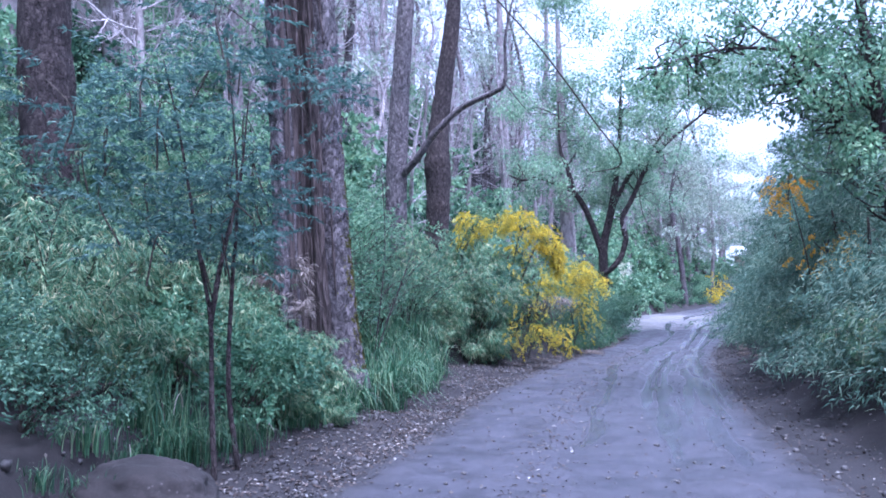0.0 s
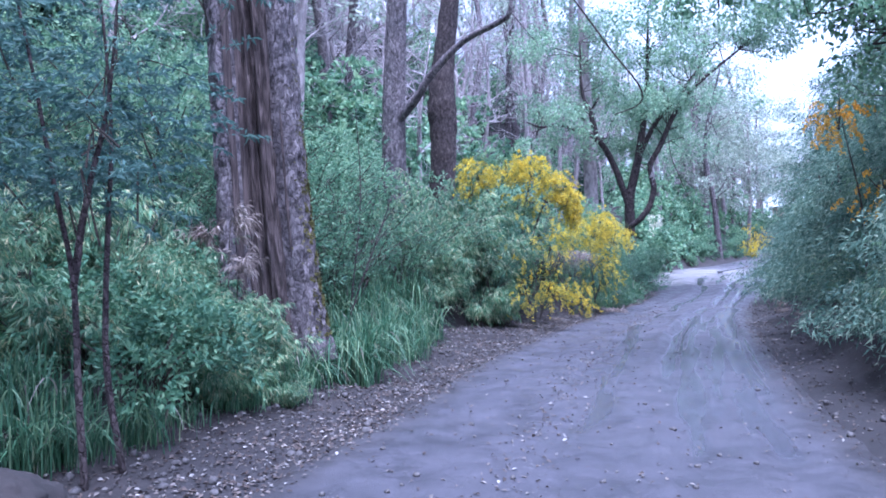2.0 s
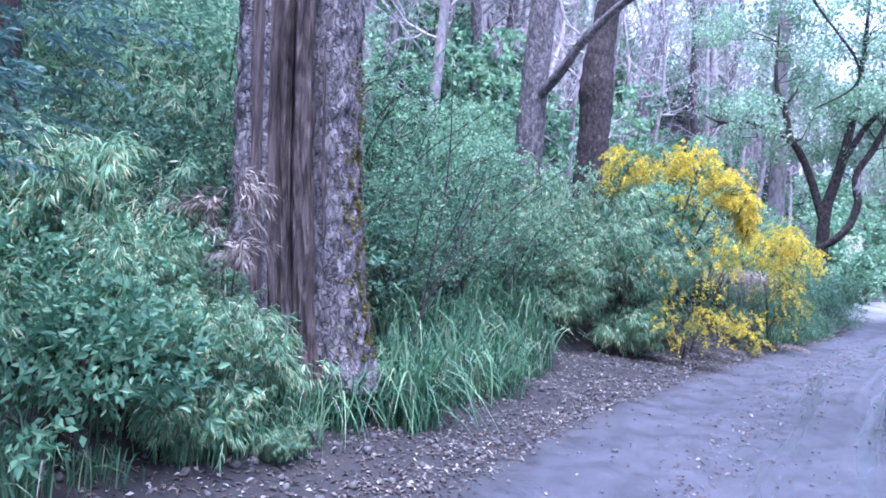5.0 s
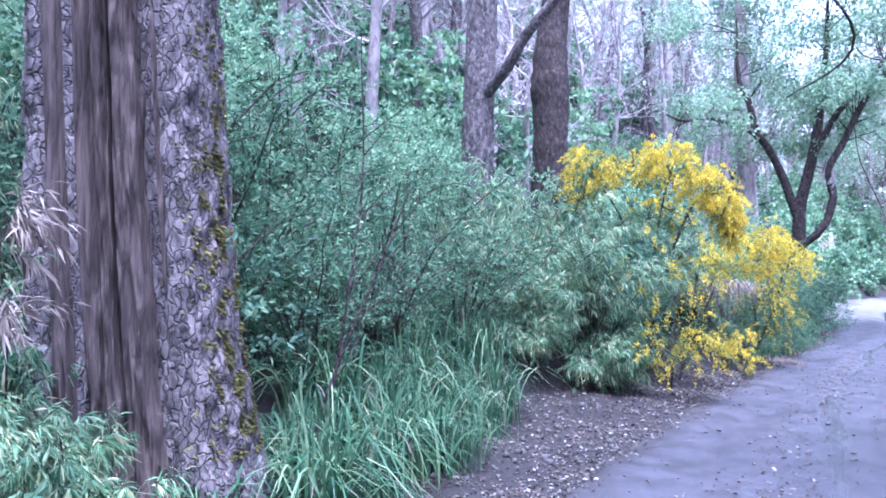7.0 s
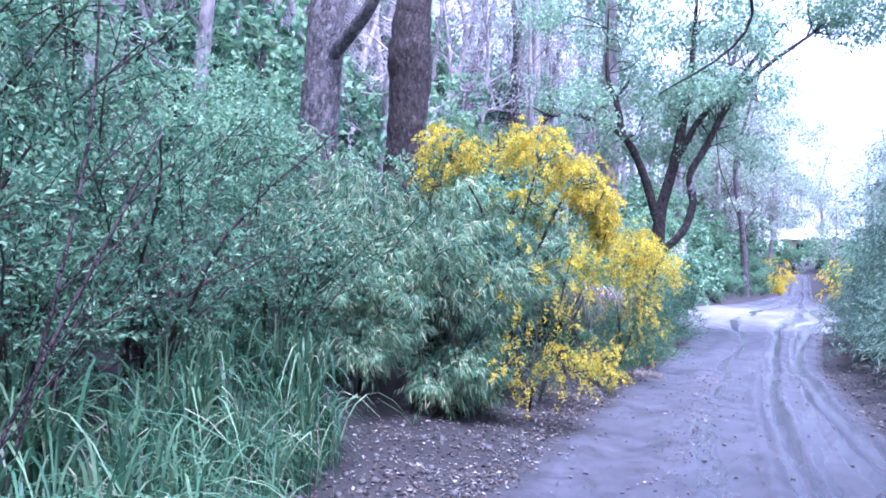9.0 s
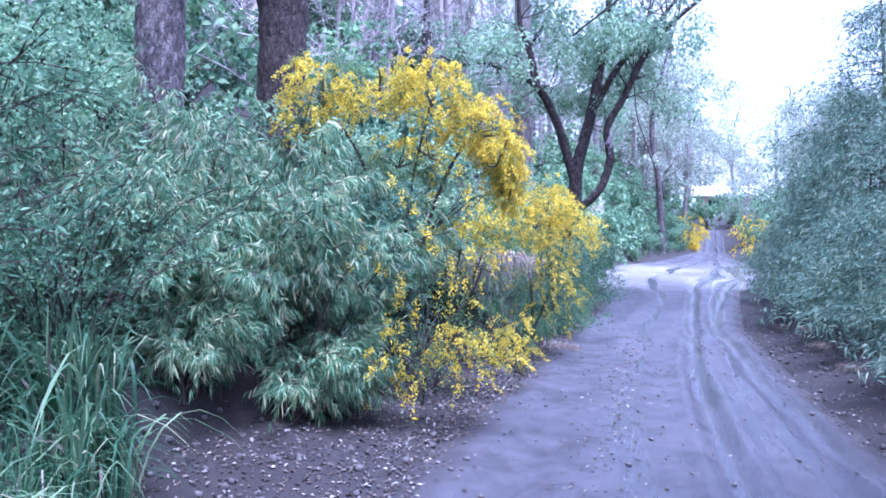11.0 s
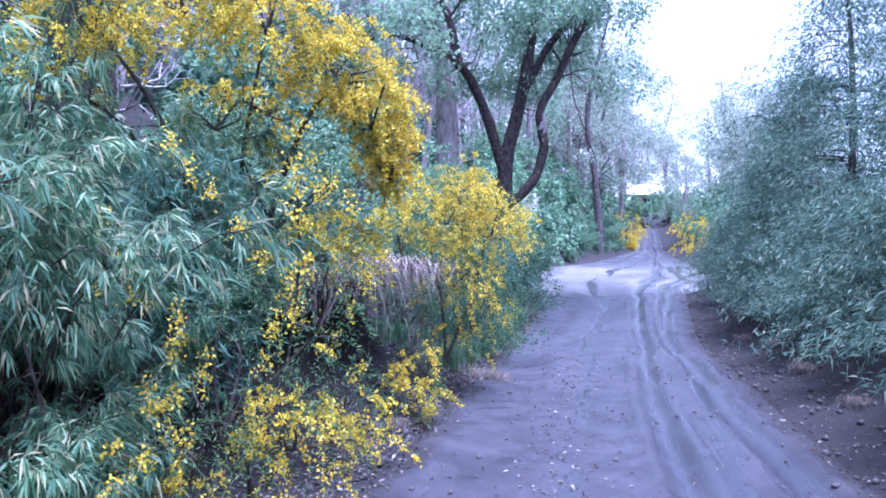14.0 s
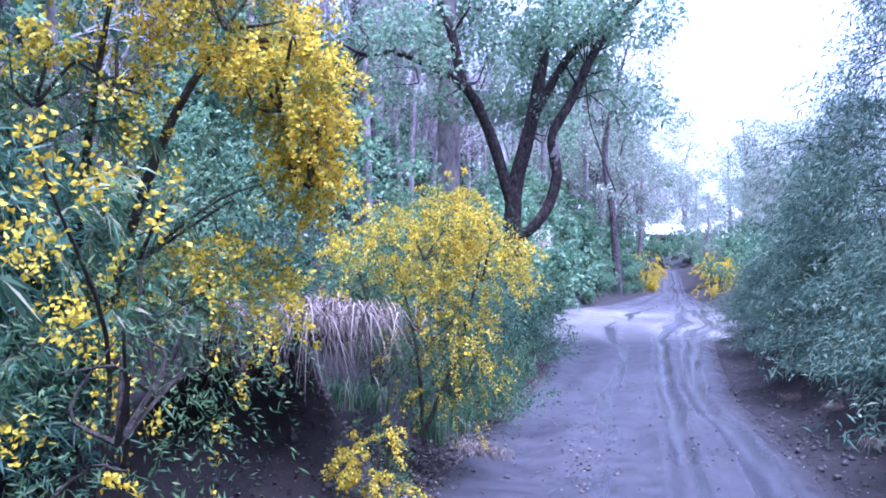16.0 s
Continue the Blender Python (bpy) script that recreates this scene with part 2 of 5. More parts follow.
def part(name, heap, material, parent, label="", smooth=False):
    ob = new(name, heap.mesh(name, material, smooth))
    ob.parent = parent
    if label:
        ob["label"] = label
    return ob


def thing(name, label, category, group="", kind="", at=(0, 0, 0)):
    ob = new(name)
    ob.location = at
    ob.empty_display_size = 0.2
    return tagged(ob, label, category, group, kind)


def unit(a):
    return a / np.maximum(np.linalg.norm(a, axis=-1, keepdims=True), 1e-9)


def rand_dirs(n):
    return unit(rng.normal(size=(n, 3)))


def leaves(heap, p, d, length, width, sag=0.0):
    """Pointed blades: one slightly folded diamond each, from p along d."""
    n = len(p)
    length = np.broadcast_to(length, n)[:, None]
    width = np.broadcast_to(width, n)[:, None]
    s = unit(np.cross(d, rand_dirs(n)))
    up = np.cross(s, d)
    mid = p + d * length * 0.42
    tip = p + d * length
    tip[:, 2] -= (sag * length)[:, 0]
    lift = up * width * 0.18
    v = np.stack([p, mid + s * width * 0.5 + lift, tip, mid - s * width * 0.5 + lift], 1).reshape(-1, 3)
    heap.add(v, np.arange(4 * n).reshape(-1, 4))


def spline(pts, k=6):
    """A smooth line through the points."""
    p = np.asarray(pts, float)
    q = np.vstack([2 * p[0] - p[1], p, 2 * p[-1] - p[-2]])
    out = []
    for i in range(1, len(q) - 2):
        for u in np.arange(k) / k:
            a, b, c, e = q[i - 1], q[i], q[i + 1], q[i + 2]
            out.append(0.5 * (2 * b + (c - a) * u + (2 * a - 5 * b + 4 * c - e) * u * u + (3 * b - a - 3 * c + e) * u ** 3))
    out.append(p[-1])
    return np.array(out)


def tube(heap, line, radii, sides=8, rough=0.0):
    """A round limb along a line, thinning as the radii say, closed at its tip."""
    p = np.asarray(line, float)
    k = len(p)
    r = np.interp(np.linspace(0, 1, k), np.linspace(0, 1, len(radii)), radii)
    t = unit(np.gradient(p, axis=0))
    ref = np.array([1.0, 0, 0]) if abs(t[0][0]) < 0.8 else np.array([0, 1.0, 0])
    a = unit(np.cross(t, ref))
    b = np.cross(t, a)
    ang = np.arange(sides) * 2 * math.pi / sides
    rr = r[:, None] * (1 + rough * rng.normal(size=(k, sides)))
    ring = p[:, None] + (a[:, None] * np.cos(ang)[None, :, None] + b[:, None] * np.sin(ang)[None, :, None]) * rr[:, :, None]
    v = np.vstack([ring.reshape(-1, 3), p[-1:] + t[-1:] * r[-1]])
    i, j = np.meshgrid(np.arange(k - 1), np.arange(sides), indexing="ij")
    j2 = (j + 1) % sides
    f = np.stack([i * sides + j, i * sides + j2, (i + 1) * sides + j2, (i + 1) * sides + j], -1).reshape(-1, 4)
    js = np.arange(0, sides, 2)
    top = (k - 1) * sides
    cap = np.stack([top + js, top + (js + 1) % sides, top + (js + 2) % sides, np.full(len(js), k * sides)], -1)
    heap.add(v, np.vstack([f, cap]))


TABLE = np.random.default_rng(3).random((256, 256))


def field(x, y, scale):
    """Smooth random heights, 0 to 1."""
    x, y = np.asarray(x) / scale, np.asarray(y) / scale
    i, j = np.floor(x).astype(int), np.floor(y).astype(int)
    u, v = x - i, y - j
    u, v = u * u * (3 - 2 * u), v * v * (3 - 2 * v)
    g = lambda a, b: TABLE[a % 256, b % 256]
    return (g(i, j) * (1 - u) + g(i + 1, j) * u) * (1 - v) + (g(i, j + 1) * (1 - u) + g(i + 1, j + 1) * u) * v


# ---- plan of the road and the ground ----
ROAD_L = ([-40, -8, -2, 4.5, 6, 8.6, 10.4, 13, 16.6, 20.4, 22.7, 28, 31, 34, 37, 45, 65, 120], [-5, -3.2, -2.2, -1.2, -0.7, 0.1, 0.7, 1.7, 3.2, 4.8, 5.8, 8.1, 8.2, 9.8, 13.0, 18.4, 28.2, 54])
ROAD_R = ([-40, -8, -2, 4.2, 7.2, 10, 13.6, 17, 20.8, 23.3, 29, 32, 36, 45, 65, 120], [-0.6, 0.6, 1.3, 2.7, 3.5, 4.3, 5.5, 6.8, 8.4, 9.5, 12.4, 15.2, 16.6, 20.1, 29.8, 55.6])
VERGE_L = ([-40, -8, -2, 5.5, 7.3, 8.9, 10, 12.8, 13.6, 15.2, 17.6, 20.5, 24.7, 28, 31, 34, 38, 45, 65, 120], [-6.5, -4.8, -3.8, -2.5, -1.5, -1.3, -0.9, 0.0, 0.5, 1.5, 3.0, 4.5, 6.4, 7.6, 7.3, 8.7, 13, 17.5, 27.2, 53])
ROAD_Z = ([-40, 0, 5, 7, 10, 14, 18, 22, 24, 28, 33, 50, 60, 100, 200, 600], [-0.3, -0.1, -0.1, -0.13, -0.08, -0.06, -0.1, -0.2, -0.18, 0.05, 0.4, 1.1, 1.9, 5.0, 9, 14])


def at_y(table, y):
    return np.interp(y, *table)


def height(x, y, sheet=False):
    """The ground's height; sheet=True sinks it under the road."""
    x, y = np.asarray(x, float), np.asarray(y, float)
    l, r, v, z = at_y(ROAD_L, y), at_y(ROAD_R, y), at_y(VERGE_L, y), at_y(ROAD_Z, y)
    mid = (l + r) / 2
    z = z - 0.025 * np.clip(x - mid, -3, 3)
    bumps = (field(x, y, 0.5) - 0.5) * 0.08 + (field(x + 9, y, 1.7) - 0.5) * 0.16
    rough = (field(x + 31, y + 7, 0.17) - 0.5) * 0.05
    band = np.clip((l - x) / np.maximum(l - v, 0.2), 0, 1)
    d = np.maximum((v - x) * 0.92, 0)
    far = 1 / (1 + np.exp((y - 80) / 10))
    hill = np.where(d < 12, 0.22 * d + 0.03 * d * d, 0.22 * 12 + 0.03 * 144 + (d - 12) * 0.8) * (0.3 + 0.7 * far)
    hill = np.minimum(hill, 60) + 1.0 * np.exp(-((x - 2.3) ** 2 + (y - 17.0) ** 2) / 0.4) * np.clip((l - x) / 0.6, 0, 1)
    cut = np.clip((d + 0.06 * (field(x, y + 50, 0.4) - 0.5)) / 0.2, 0, 1)
    left = 0.10 * band ** 1.3 + 0.27 * cut * cut * (3 - 2 * cut) + hill
    e = np.maximum((x - r) * 0.92, 0)
    right = 0.12 * np.clip(e / 0.7, 0, 1) + 0.46 * np.clip((e - 0.6) / 0.55, 0, 1) ** 1.3 - 0.02 * np.clip(e - 4, 0, 60)
    out = np.clip(np.maximum(l - x, x - r) / 0.4, 0, 1)
    z = z + left + right + (bumps + rough) * out
    if sheet:
        inside = np.clip(np.minimum(x - l, r - x) / 0.15 + 0.6, 0, 1)
        z = z - 0.09 * inside
    return z


def steps(*spans):
    return np.concatenate([np.arange(a, b, s) for a, b, s in spans])


def grid_faces(ni, nj):
    i, j = np.meshgrid(np.arange(ni - 1), np.arange(nj - 1), indexing="ij")
    return np.stack([i * nj + j, (i + 1) * nj + j, (i + 1) * nj + j + 1, i * nj + j + 1], -1).reshape(-1, 4)


xs = steps((-900, -60, 60), (-60, -8, 1.5), (-8, 13, 0.1), (13, 40, 0.6), (40, 100, 4), (100, 901, 80))
ys = steps((-900, -40, 60), (-40, -4, 1.2), (-4, 29, 0.13), (29, 60, 0.5), (60, 120, 3), (120, 901, 60))
gx, gy = np.meshgrid(xs, ys, indexing="ij")
heap = Heap()
heap.add(np.stack([gx, gy, height(gx, gy, True)], -1).reshape(-1, 3), grid_faces(len(xs), len(ys)))
ground = tagged(new("ground", heap.mesh("ground", EARTH, True)), "dark brown forest soil rising into a wooded hillside", "ground", kind="structure")

# the road: packed earth with two pairs of wheel ruts
ry = steps((-20, -3, 0.3), (-3, 30, 0.085), (30, 66, 0.3))
across = np.linspace(-0.08, 1.08, 76)
RUTS = ((0.19, 0.08, 0.035), (0.42, 0.09, 0.03), (0.66, 0.035, 0.06), (0.87, 0.04, 0.06))


def road_height(u, y):
    l, r = at_y(ROAD_L, y), at_y(ROAD_R, y)
    x = l + (r - l) * u
    z = height(x, y) + 0.025 * np.sin(np.clip(u, 0, 1) * math.pi)
    for c, w, depth in RUTS:
        wander = (field(y, y * 0 + c * 90, 2.4) - 0.5) * 0.11
        o = (u - c - wander) / w
        grow = np.clip((y - 7) / 7, 0.3, 1.0) * (0.5 + field(y, y * 0 + c * 50, 0.9))
        z = z - depth * grow * np.exp(-o * o) + depth * 0.45 * grow * np.exp(-(np.abs(o) - 1.7) ** 2 * 3)
    z = z + (field(x, y, 0.35) - 0.5) * 0.02 + (field(x + 5, y, 0.13) - 0.5) * 0.012 + (field(x, y + 3, 1.1) - 0.5) * 0.03
    edge = np.clip(np.maximum(-u, u - 1) / 0.06, 0, 1)
    return x, z - 0.10 * edge ** 1.5


ru, rv = np.meshgrid(across, ry, indexing="ij")
rx, rz = road_height(ru, rv)
heap = Heap()
heap.add(np.stack([rx, rv, rz], -1).reshape(-1, 3), grid_faces(len(across), len(ry)))
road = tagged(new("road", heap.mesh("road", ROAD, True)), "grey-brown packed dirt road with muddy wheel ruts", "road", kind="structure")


def set_value(ob, name, values):
    a = ob.data.attributes.new(name, "FLOAT", "POINT")
    a.data.foreach_set("value", np.clip(values, 0, 1).astype(np.float32).ravel())


gl, gr, gv = at_y(ROAD_L, gy), at_y(ROAD_R, gy), at_y(VERGE_L, gy)
set_value(ground, "bare", np.where(gx < gl, 1 - (gl - gx) / (gl - gv), 1 - (gx - gr) / 1.5) * 0.9)
wet = 0
for c, w in ((0.66, 0.03), (0.70, 0.035), (0.87, 0.035), (0.82, 0.05), (0.42, 0.03)):
    wander = (field(rv, rv * 0 + c * 90, 2.4) - 0.5) * 0.11
    wet = wet + np.exp(-((ru - c - wander) / w) ** 2) * np.clip(field(rv * 0.35 + c * 31, ru * 30 + c * 9, 0.5) * 3.2 - 0.9, 0, 1)
set_value(road, "wet", 2.3 * wet * np.clip((rv - 5) / 4, 0, 1) * np.clip((45 - rv) / 15, 0, 1))
set_value(road, "edge", np.clip(1 - np.minimum(ru, 1 - ru) / 0.14, 0, 1) * 0.8)
# sunlight past the bend goes into the road colour over this stretch
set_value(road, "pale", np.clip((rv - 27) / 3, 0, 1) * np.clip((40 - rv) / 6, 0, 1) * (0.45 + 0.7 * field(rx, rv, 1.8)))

# ---- plants: one function for each kind ----


def arc_line(base, azim, reach, rise, bend, k=9):
    """A stem that rises and bows outward."""
    t = np.linspace(0, 1, k)
    out = reach * t ** 1.4
    up = rise * (t - bend * t ** 3)
    return np.stack([base[0] + np.cos(azim) * out, base[1] + np.sin(azim) * out, base[2] + up], -1)


def bamboo(label, r, h, culms, group="bamboo thicket", mat=None, name="bamboo_bush", low=0.32):
    """Arching culms hung with fans of narrow drooping leaves."""
    root = thing(name, label, "bush", group)
    stems, fol = Heap(), Heap()
    for i in range(culms):
        az_ = rng.uniform(0, 2 * math.pi)
        reach = r * rng.uniform(0.25, 1.0)
        base = (rng.normal(0, r * 0.16), rng.normal(0, r * 0.16), -0.1)
        line = arc_line(base, az_, reach, h * rng.uniform(0.65, 1.15) * (1.25 - 0.35 * reach / r), rng.uniform(0.25, 0.6))
        tube(stems, line, (0.009, 0.006, 0.003), 4)
        for t in rng.uniform(low, 1.0, 16):
            k = t * (len(line) - 1)
            p = line[int(k)] + (line[min(int(k) + 1, len(line) - 1)] - line[int(k)]) * (k % 1)
            out = unit(np.array([math.cos(az_), math.sin(az_), rng.uniform(-0.2, 0.5)]) + rng.normal(0, 0.7, 3))
            tip = p + out * rng.uniform(0.08, 0.28)
            m = rng.integers(16, 24)
            s = rng.uniform(0.2, 1.0, m)[:, None]
            d = unit(out * 0.65 + np.array([0, 0, -0.6]) + rng.normal(0, 0.36, (m, 3)))
            leaves(fol, p + (tip - p) * s, d, rng.uniform(0.065, 0.125, m), rng.uniform(0.009, 0.0145, m), 0.2)
    tagged(part("culm_work", stems, STEM, root), kind="stuff")
    part("foliage", fol, mat or L_BAMBOO, root)
    return root


def lump_points(n, r, h, lumps=9, low=0.12):
    """Points near the skin of a cluster of uneven lumps, and the way out from each."""
    c = np.stack([rng.normal(0, r * 0.42, lumps), rng.normal(0, r * 0.42, lumps), rng.uniform(h * 0.25, h * 0.8, lumps)], -1)
    rad = rng.uniform(0.28, 0.5, lumps) * min(r, h) * 1.15
    k = rng.integers(0, lumps, n)
    d = rand_dirs(n)
    p = c[k] + d * (rad[k] * rng.uniform(0.55, 1.08, n) ** 0.6)[:, None] * np.array([1.0, 1.0, 0.85])
    p[:, 2] = np.maximum(p[:, 2], low * h * rng.uniform(0.3, 1.5, n))
    return p, d, c


def shrub(label, r, h, sprays, mat, leaf=(0.055, 0.03), per=9, name="shrub", group="hillside shrubs", droop=0.1, lumps=9):
    """Woody stems with sprays of oval leaves over uneven lumps."""
    root = thing(name, label, "bush", group)
    p, d, c = lump_points(sprays, r, h, lumps)
    stems, fol = Heap(), Heap()
    for q in c:
        line = spline([(rng.normal(0, 0.08), rng.normal(0, 0.08), -0.1), (q[0] * 0.35, q[1] * 0.35, q[2] * 0.5), q], 4)
        tube(stems, line[::2], (0.022, 0.013, 0.006), 4)
        for _ in range(2 if sprays > 500 else 0):
            e = q + rand_dirs(1)[0] * r * 0.35
            tube(stems, spline([line[5], (line[5] + e) / 2 + rng.normal(0, 0.06, 3), e], 3), (0.008, 0.003), 4)
    way = unit(d + rng.normal(0, 0.5, d.shape) + np.array([0, 0, 0.15]))
    for k in range(per):
        ll = unit(way + rng.normal(0, 0.75, way.shape) + np.array([0, 0, -droop]))
        at = p + way * rng.uniform(-0.03, 0.13, (len(p), 1)) + rng.normal(0, 0.02, p.shape)
        leaves(fol, at, ll, leaf[0] * rng.uniform(0.7, 1.3, len(p)), leaf[1] * rng.uniform(0.7, 1.3, len(p)), 0.1)
    tagged(part("stem_work", stems, STEM, root), kind="stuff")
    part("foliage", fol, mat, root)
    return root


def willow(label, r, h, n):
    """Thin stems fanning from one base, with small leaves along side twigs."""
    root = thing("willow_shrub", label, "bush", "roadside shrubs")
    stems, fol = Heap(), Heap()
    for i in range(n):
        az_ = rng.uniform(0, 2 * math.pi)
        reach = r * rng.uniform(0.3, 1.05)
        line = arc_line((rng.normal(0, 0.1), rng.normal(0, 0.1), -0.1), az_, reach, h * rng.uniform(0.6, 1.1), rng.uniform(0.1, 0.45), 10)
        line = line + np.vstack([np.zeros(3), np.cumsum(rng.normal(0, 0.02, (9, 3)), 0)])
        tube(stems, line, (0.014, 0.009, 0.003), 4)
        for t in rng.uniform(0.25, 1.0, 15):
            k = t * 9
            p = line[int(k)] + (line[min(int(k) + 1, 9)] - line[int(k)]) * (k % 1)
            d = unit(np.array([math.cos(az_), math.sin(az_), 0.5]) + rng.normal(0, 0.7, 3))
            ln = rng.uniform(0.15, 0.4)
            tube(stems, [p, p + d * ln * 0.6, p + d * ln + np.array([0, 0, -0.03])], (0.004, 0.002), 3)
            m = 15
            at = p + d * (rng.uniform(0.1, 1.1, (m, 1)) * ln)
            leaves(fol, at, unit(d * 0.7 + rng.normal(0, 0.6, (m, 3))), rng.uniform(0.04, 0.075, m), rng.uniform(0.014, 0.024, m))
    tagged(part("stem_work", stems, STEM, root), kind="stuff")
    part("foliage", fol, L_WILLOW, root)
    return root


def sprig_set(fol, flo, starts, dirs, length, bloom, flower_size=0.03, sag=0.75):
    """Broom sprigs: a thin green shoot with small leaves and a spike of flowers along its outer part."""
    n = len(starts)
    ln = length * rng.uniform(0.6, 1.3, n)
    for k in range(12):
        u = (k + rng.uniform(0, 1, n)) / 12
        at = starts + dirs * (u * ln)[:, None]
        at[:, 2] -= sag * ln * u * u
        leaves(fol, at, unit(dirs + rng.normal(0, 0.6, dirs.shape)), rng.uniform(0.022, 0.042, n), rng.uniform(0.005, 0.009, n))
    patch = field(starts[:, 0] + starts[:, 1] * 0.6 + 30, starts[:, 2] + 30, 0.16)
    b = np.nonzero((rng.random(n) < bloom) & (patch > (0.3 if bloom > 0.9 else 0.45)))[0]
    for k in range(36):
        u = 0.25 + 0.75 * (k // 12 + 0.5 + rng.normal(0, 0.16, len(b))) / 3
        at = starts[b] + dirs[b] * (u * ln[b])[:, None] + rng.normal(0, 0.0125, (len(b), 3))
        at[:, 2] -= sag * ln[b] * u * u
        leaves(flo, at, rand_dirs(len(b)), flower_size * rng.uniform(0.55, 1.0, len(b)), flower_size * rng.uniform(0.55, 0.85, len(b)))


def broom(label, at, lobes, limbs, mat=FLOWER, group="flowering broom", name="broom_bush", size=0.03):
    """lobes: centre, radii, number of sprigs, share in bloom; limbs: bare dark branches."""
    root = thing(name, label, "bush", group, at=at)
    stems, fol, flo = Heap(), Heap(), Heap()
    for c, rad, n, bloom, ln in lobes:
        c, rad = np.array(c, float), np.array(rad, float)
        d = rand_dirs(n)
        lump = 0.72 + 0.5 * field(d[:, 0] * 2 + 9 + c[0], d[:, 1] * 2 + d[:, 2] * 3 + 9, 0.7)
        p = c + d * rad * (rng.uniform(0.25, 1.0, n) ** 0.45 * lump)[:, None]
        p = p + rng.normal(0, 0.055, p.shape)
        p[:, 2] = np.maximum(p[:, 2], 0.1)
        way = unit(d * np.array([1, 1, 0.5]) + rng.normal(0, 0.5, d.shape))
        sprig_set(fol, flo, p, way, ln, bloom, size)
        for i in range(5):
            q = p[rng.integers(0, n)]
            tube(stems, spline([c - np.array([0, 0, rad[2] * 0.6]), (c + q) / 2 + rng.normal(0, 0.08, 3), q], 4), (0.01, 0.006, 0.002), 4)
    for line, rad in limbs:
        tube(stems, spline(line, 5), (rad, rad * 0.7, rad * 0.3), 6, 0.05)
    tagged(part("branch_work", stems, STEM, root), kind="stuff")
    part("foliage", fol, L_BROOM, root)
    part("blossom", flo, mat, root, "clusters of small yellow flowers" if mat is FLOWER else "clusters of small orange flowers")
    return root


def tussock(label, blades, h, spread, mat=L_GRASS, name="grass_tussock", group="roadside grass", width=0.011, sag=0.55, least=0.15, crown=0.1):
    """Long blades that rise from one crown and bow over."""
    root = thing(name, label, "grass", group)
    fol = Heap()
    n, k = blades, 8
    az_ = rng.uniform(0, 2 * math.pi, n)
    ln = h * rng.uniform(0.5, 1.15, n)
    lean = rng.uniform(least, 1.0, n) * spread
    base = np.stack([rng.normal(0, crown, n), rng.normal(0, crown, n), np.full(n, -0.04)], -1)
    t = np.linspace(0, 1, k)[None]
    out = lean[:, None] * t ** 1.9 * ln[:, None] * 0.8
    up = ln[:, None] * (t - sag * (0.3 + 0.7 * lean[:, None] / spread) * t ** 3.0)
    ca, sa = np.cos(az_), np.sin(az_)
    mid = np.stack([base[:, :1] + ca[:, None] * out, base[:, 1:2] + sa[:, None] * out, base[:, 2:] + up], -1)
    turn = az_ + math.pi / 2 + rng.normal(0, 0.5, n)
    side = np.stack([np.cos(turn), np.sin(turn), np.zeros(n)], -1)[:, None] * (width * rng.uniform(0.6, 1.2, n))[:, None, None] * 0.5
    w = np.array([0.8, 0.95, 1.0, 1.0, 0.9, 0.7, 0.4, 0.05])[None, :, None]
    v = np.stack([mid - side * w, mid + side * w], 2).reshape(-1, 3)
    i, j = np.meshgrid(np.arange(n), np.arange(k - 1), indexing="ij")
    b = i * 2 * k + 2 * j
    quads = np.stack([b, b + 1, b + 3, b + 2], -1)
    dry = Heap()
    cut = int(n * 0.97) if mat is L_GRASS else n - 4
    fol.add(v[:cut * 2 * k], quads[:cut].reshape(-1, 4))
    dry.add(v[cut * 2 * k:], quads[cut:].reshape(-1, 4) - cut * 2 * k)
    part("foliage", fol, mat, root)
    part("dry_foliage", dry, STRAW, root, "straw-coloured withered blades")
    return root


def crown_leaves(fol, centres, rad, per, leaf, flat=0.7, droop=0.25):
    """Uneven clumps of leaves round the branch ends."""
    for c, r in zip(centres, rad):
        n = max(int(per * r * r), 20)
        d = rand_dirs(n)
        p = np.asarray(c) + d * np.array([1, 1, flat]) * (r * rng.uniform(0.1, 1.0, n) ** 0.5)[:, None]
        keep = field(p[:, 0] * 1.0 + 40, p[:, 1] + p[:, 2] * 1.3 + 40, r * 0.45) > 0.36
        p, d = p[keep], d[keep]
        ll = unit(d * 0.4 + rng.normal(0, 0.7, p.shape) + np.array([0, 0, -droop]))
        leaves(fol, p, ll, leaf[0] * rng.uniform(0.7, 1.3, len(p)), leaf[1] * rng.uniform(0.7, 1.3, len(p)), 0.1)


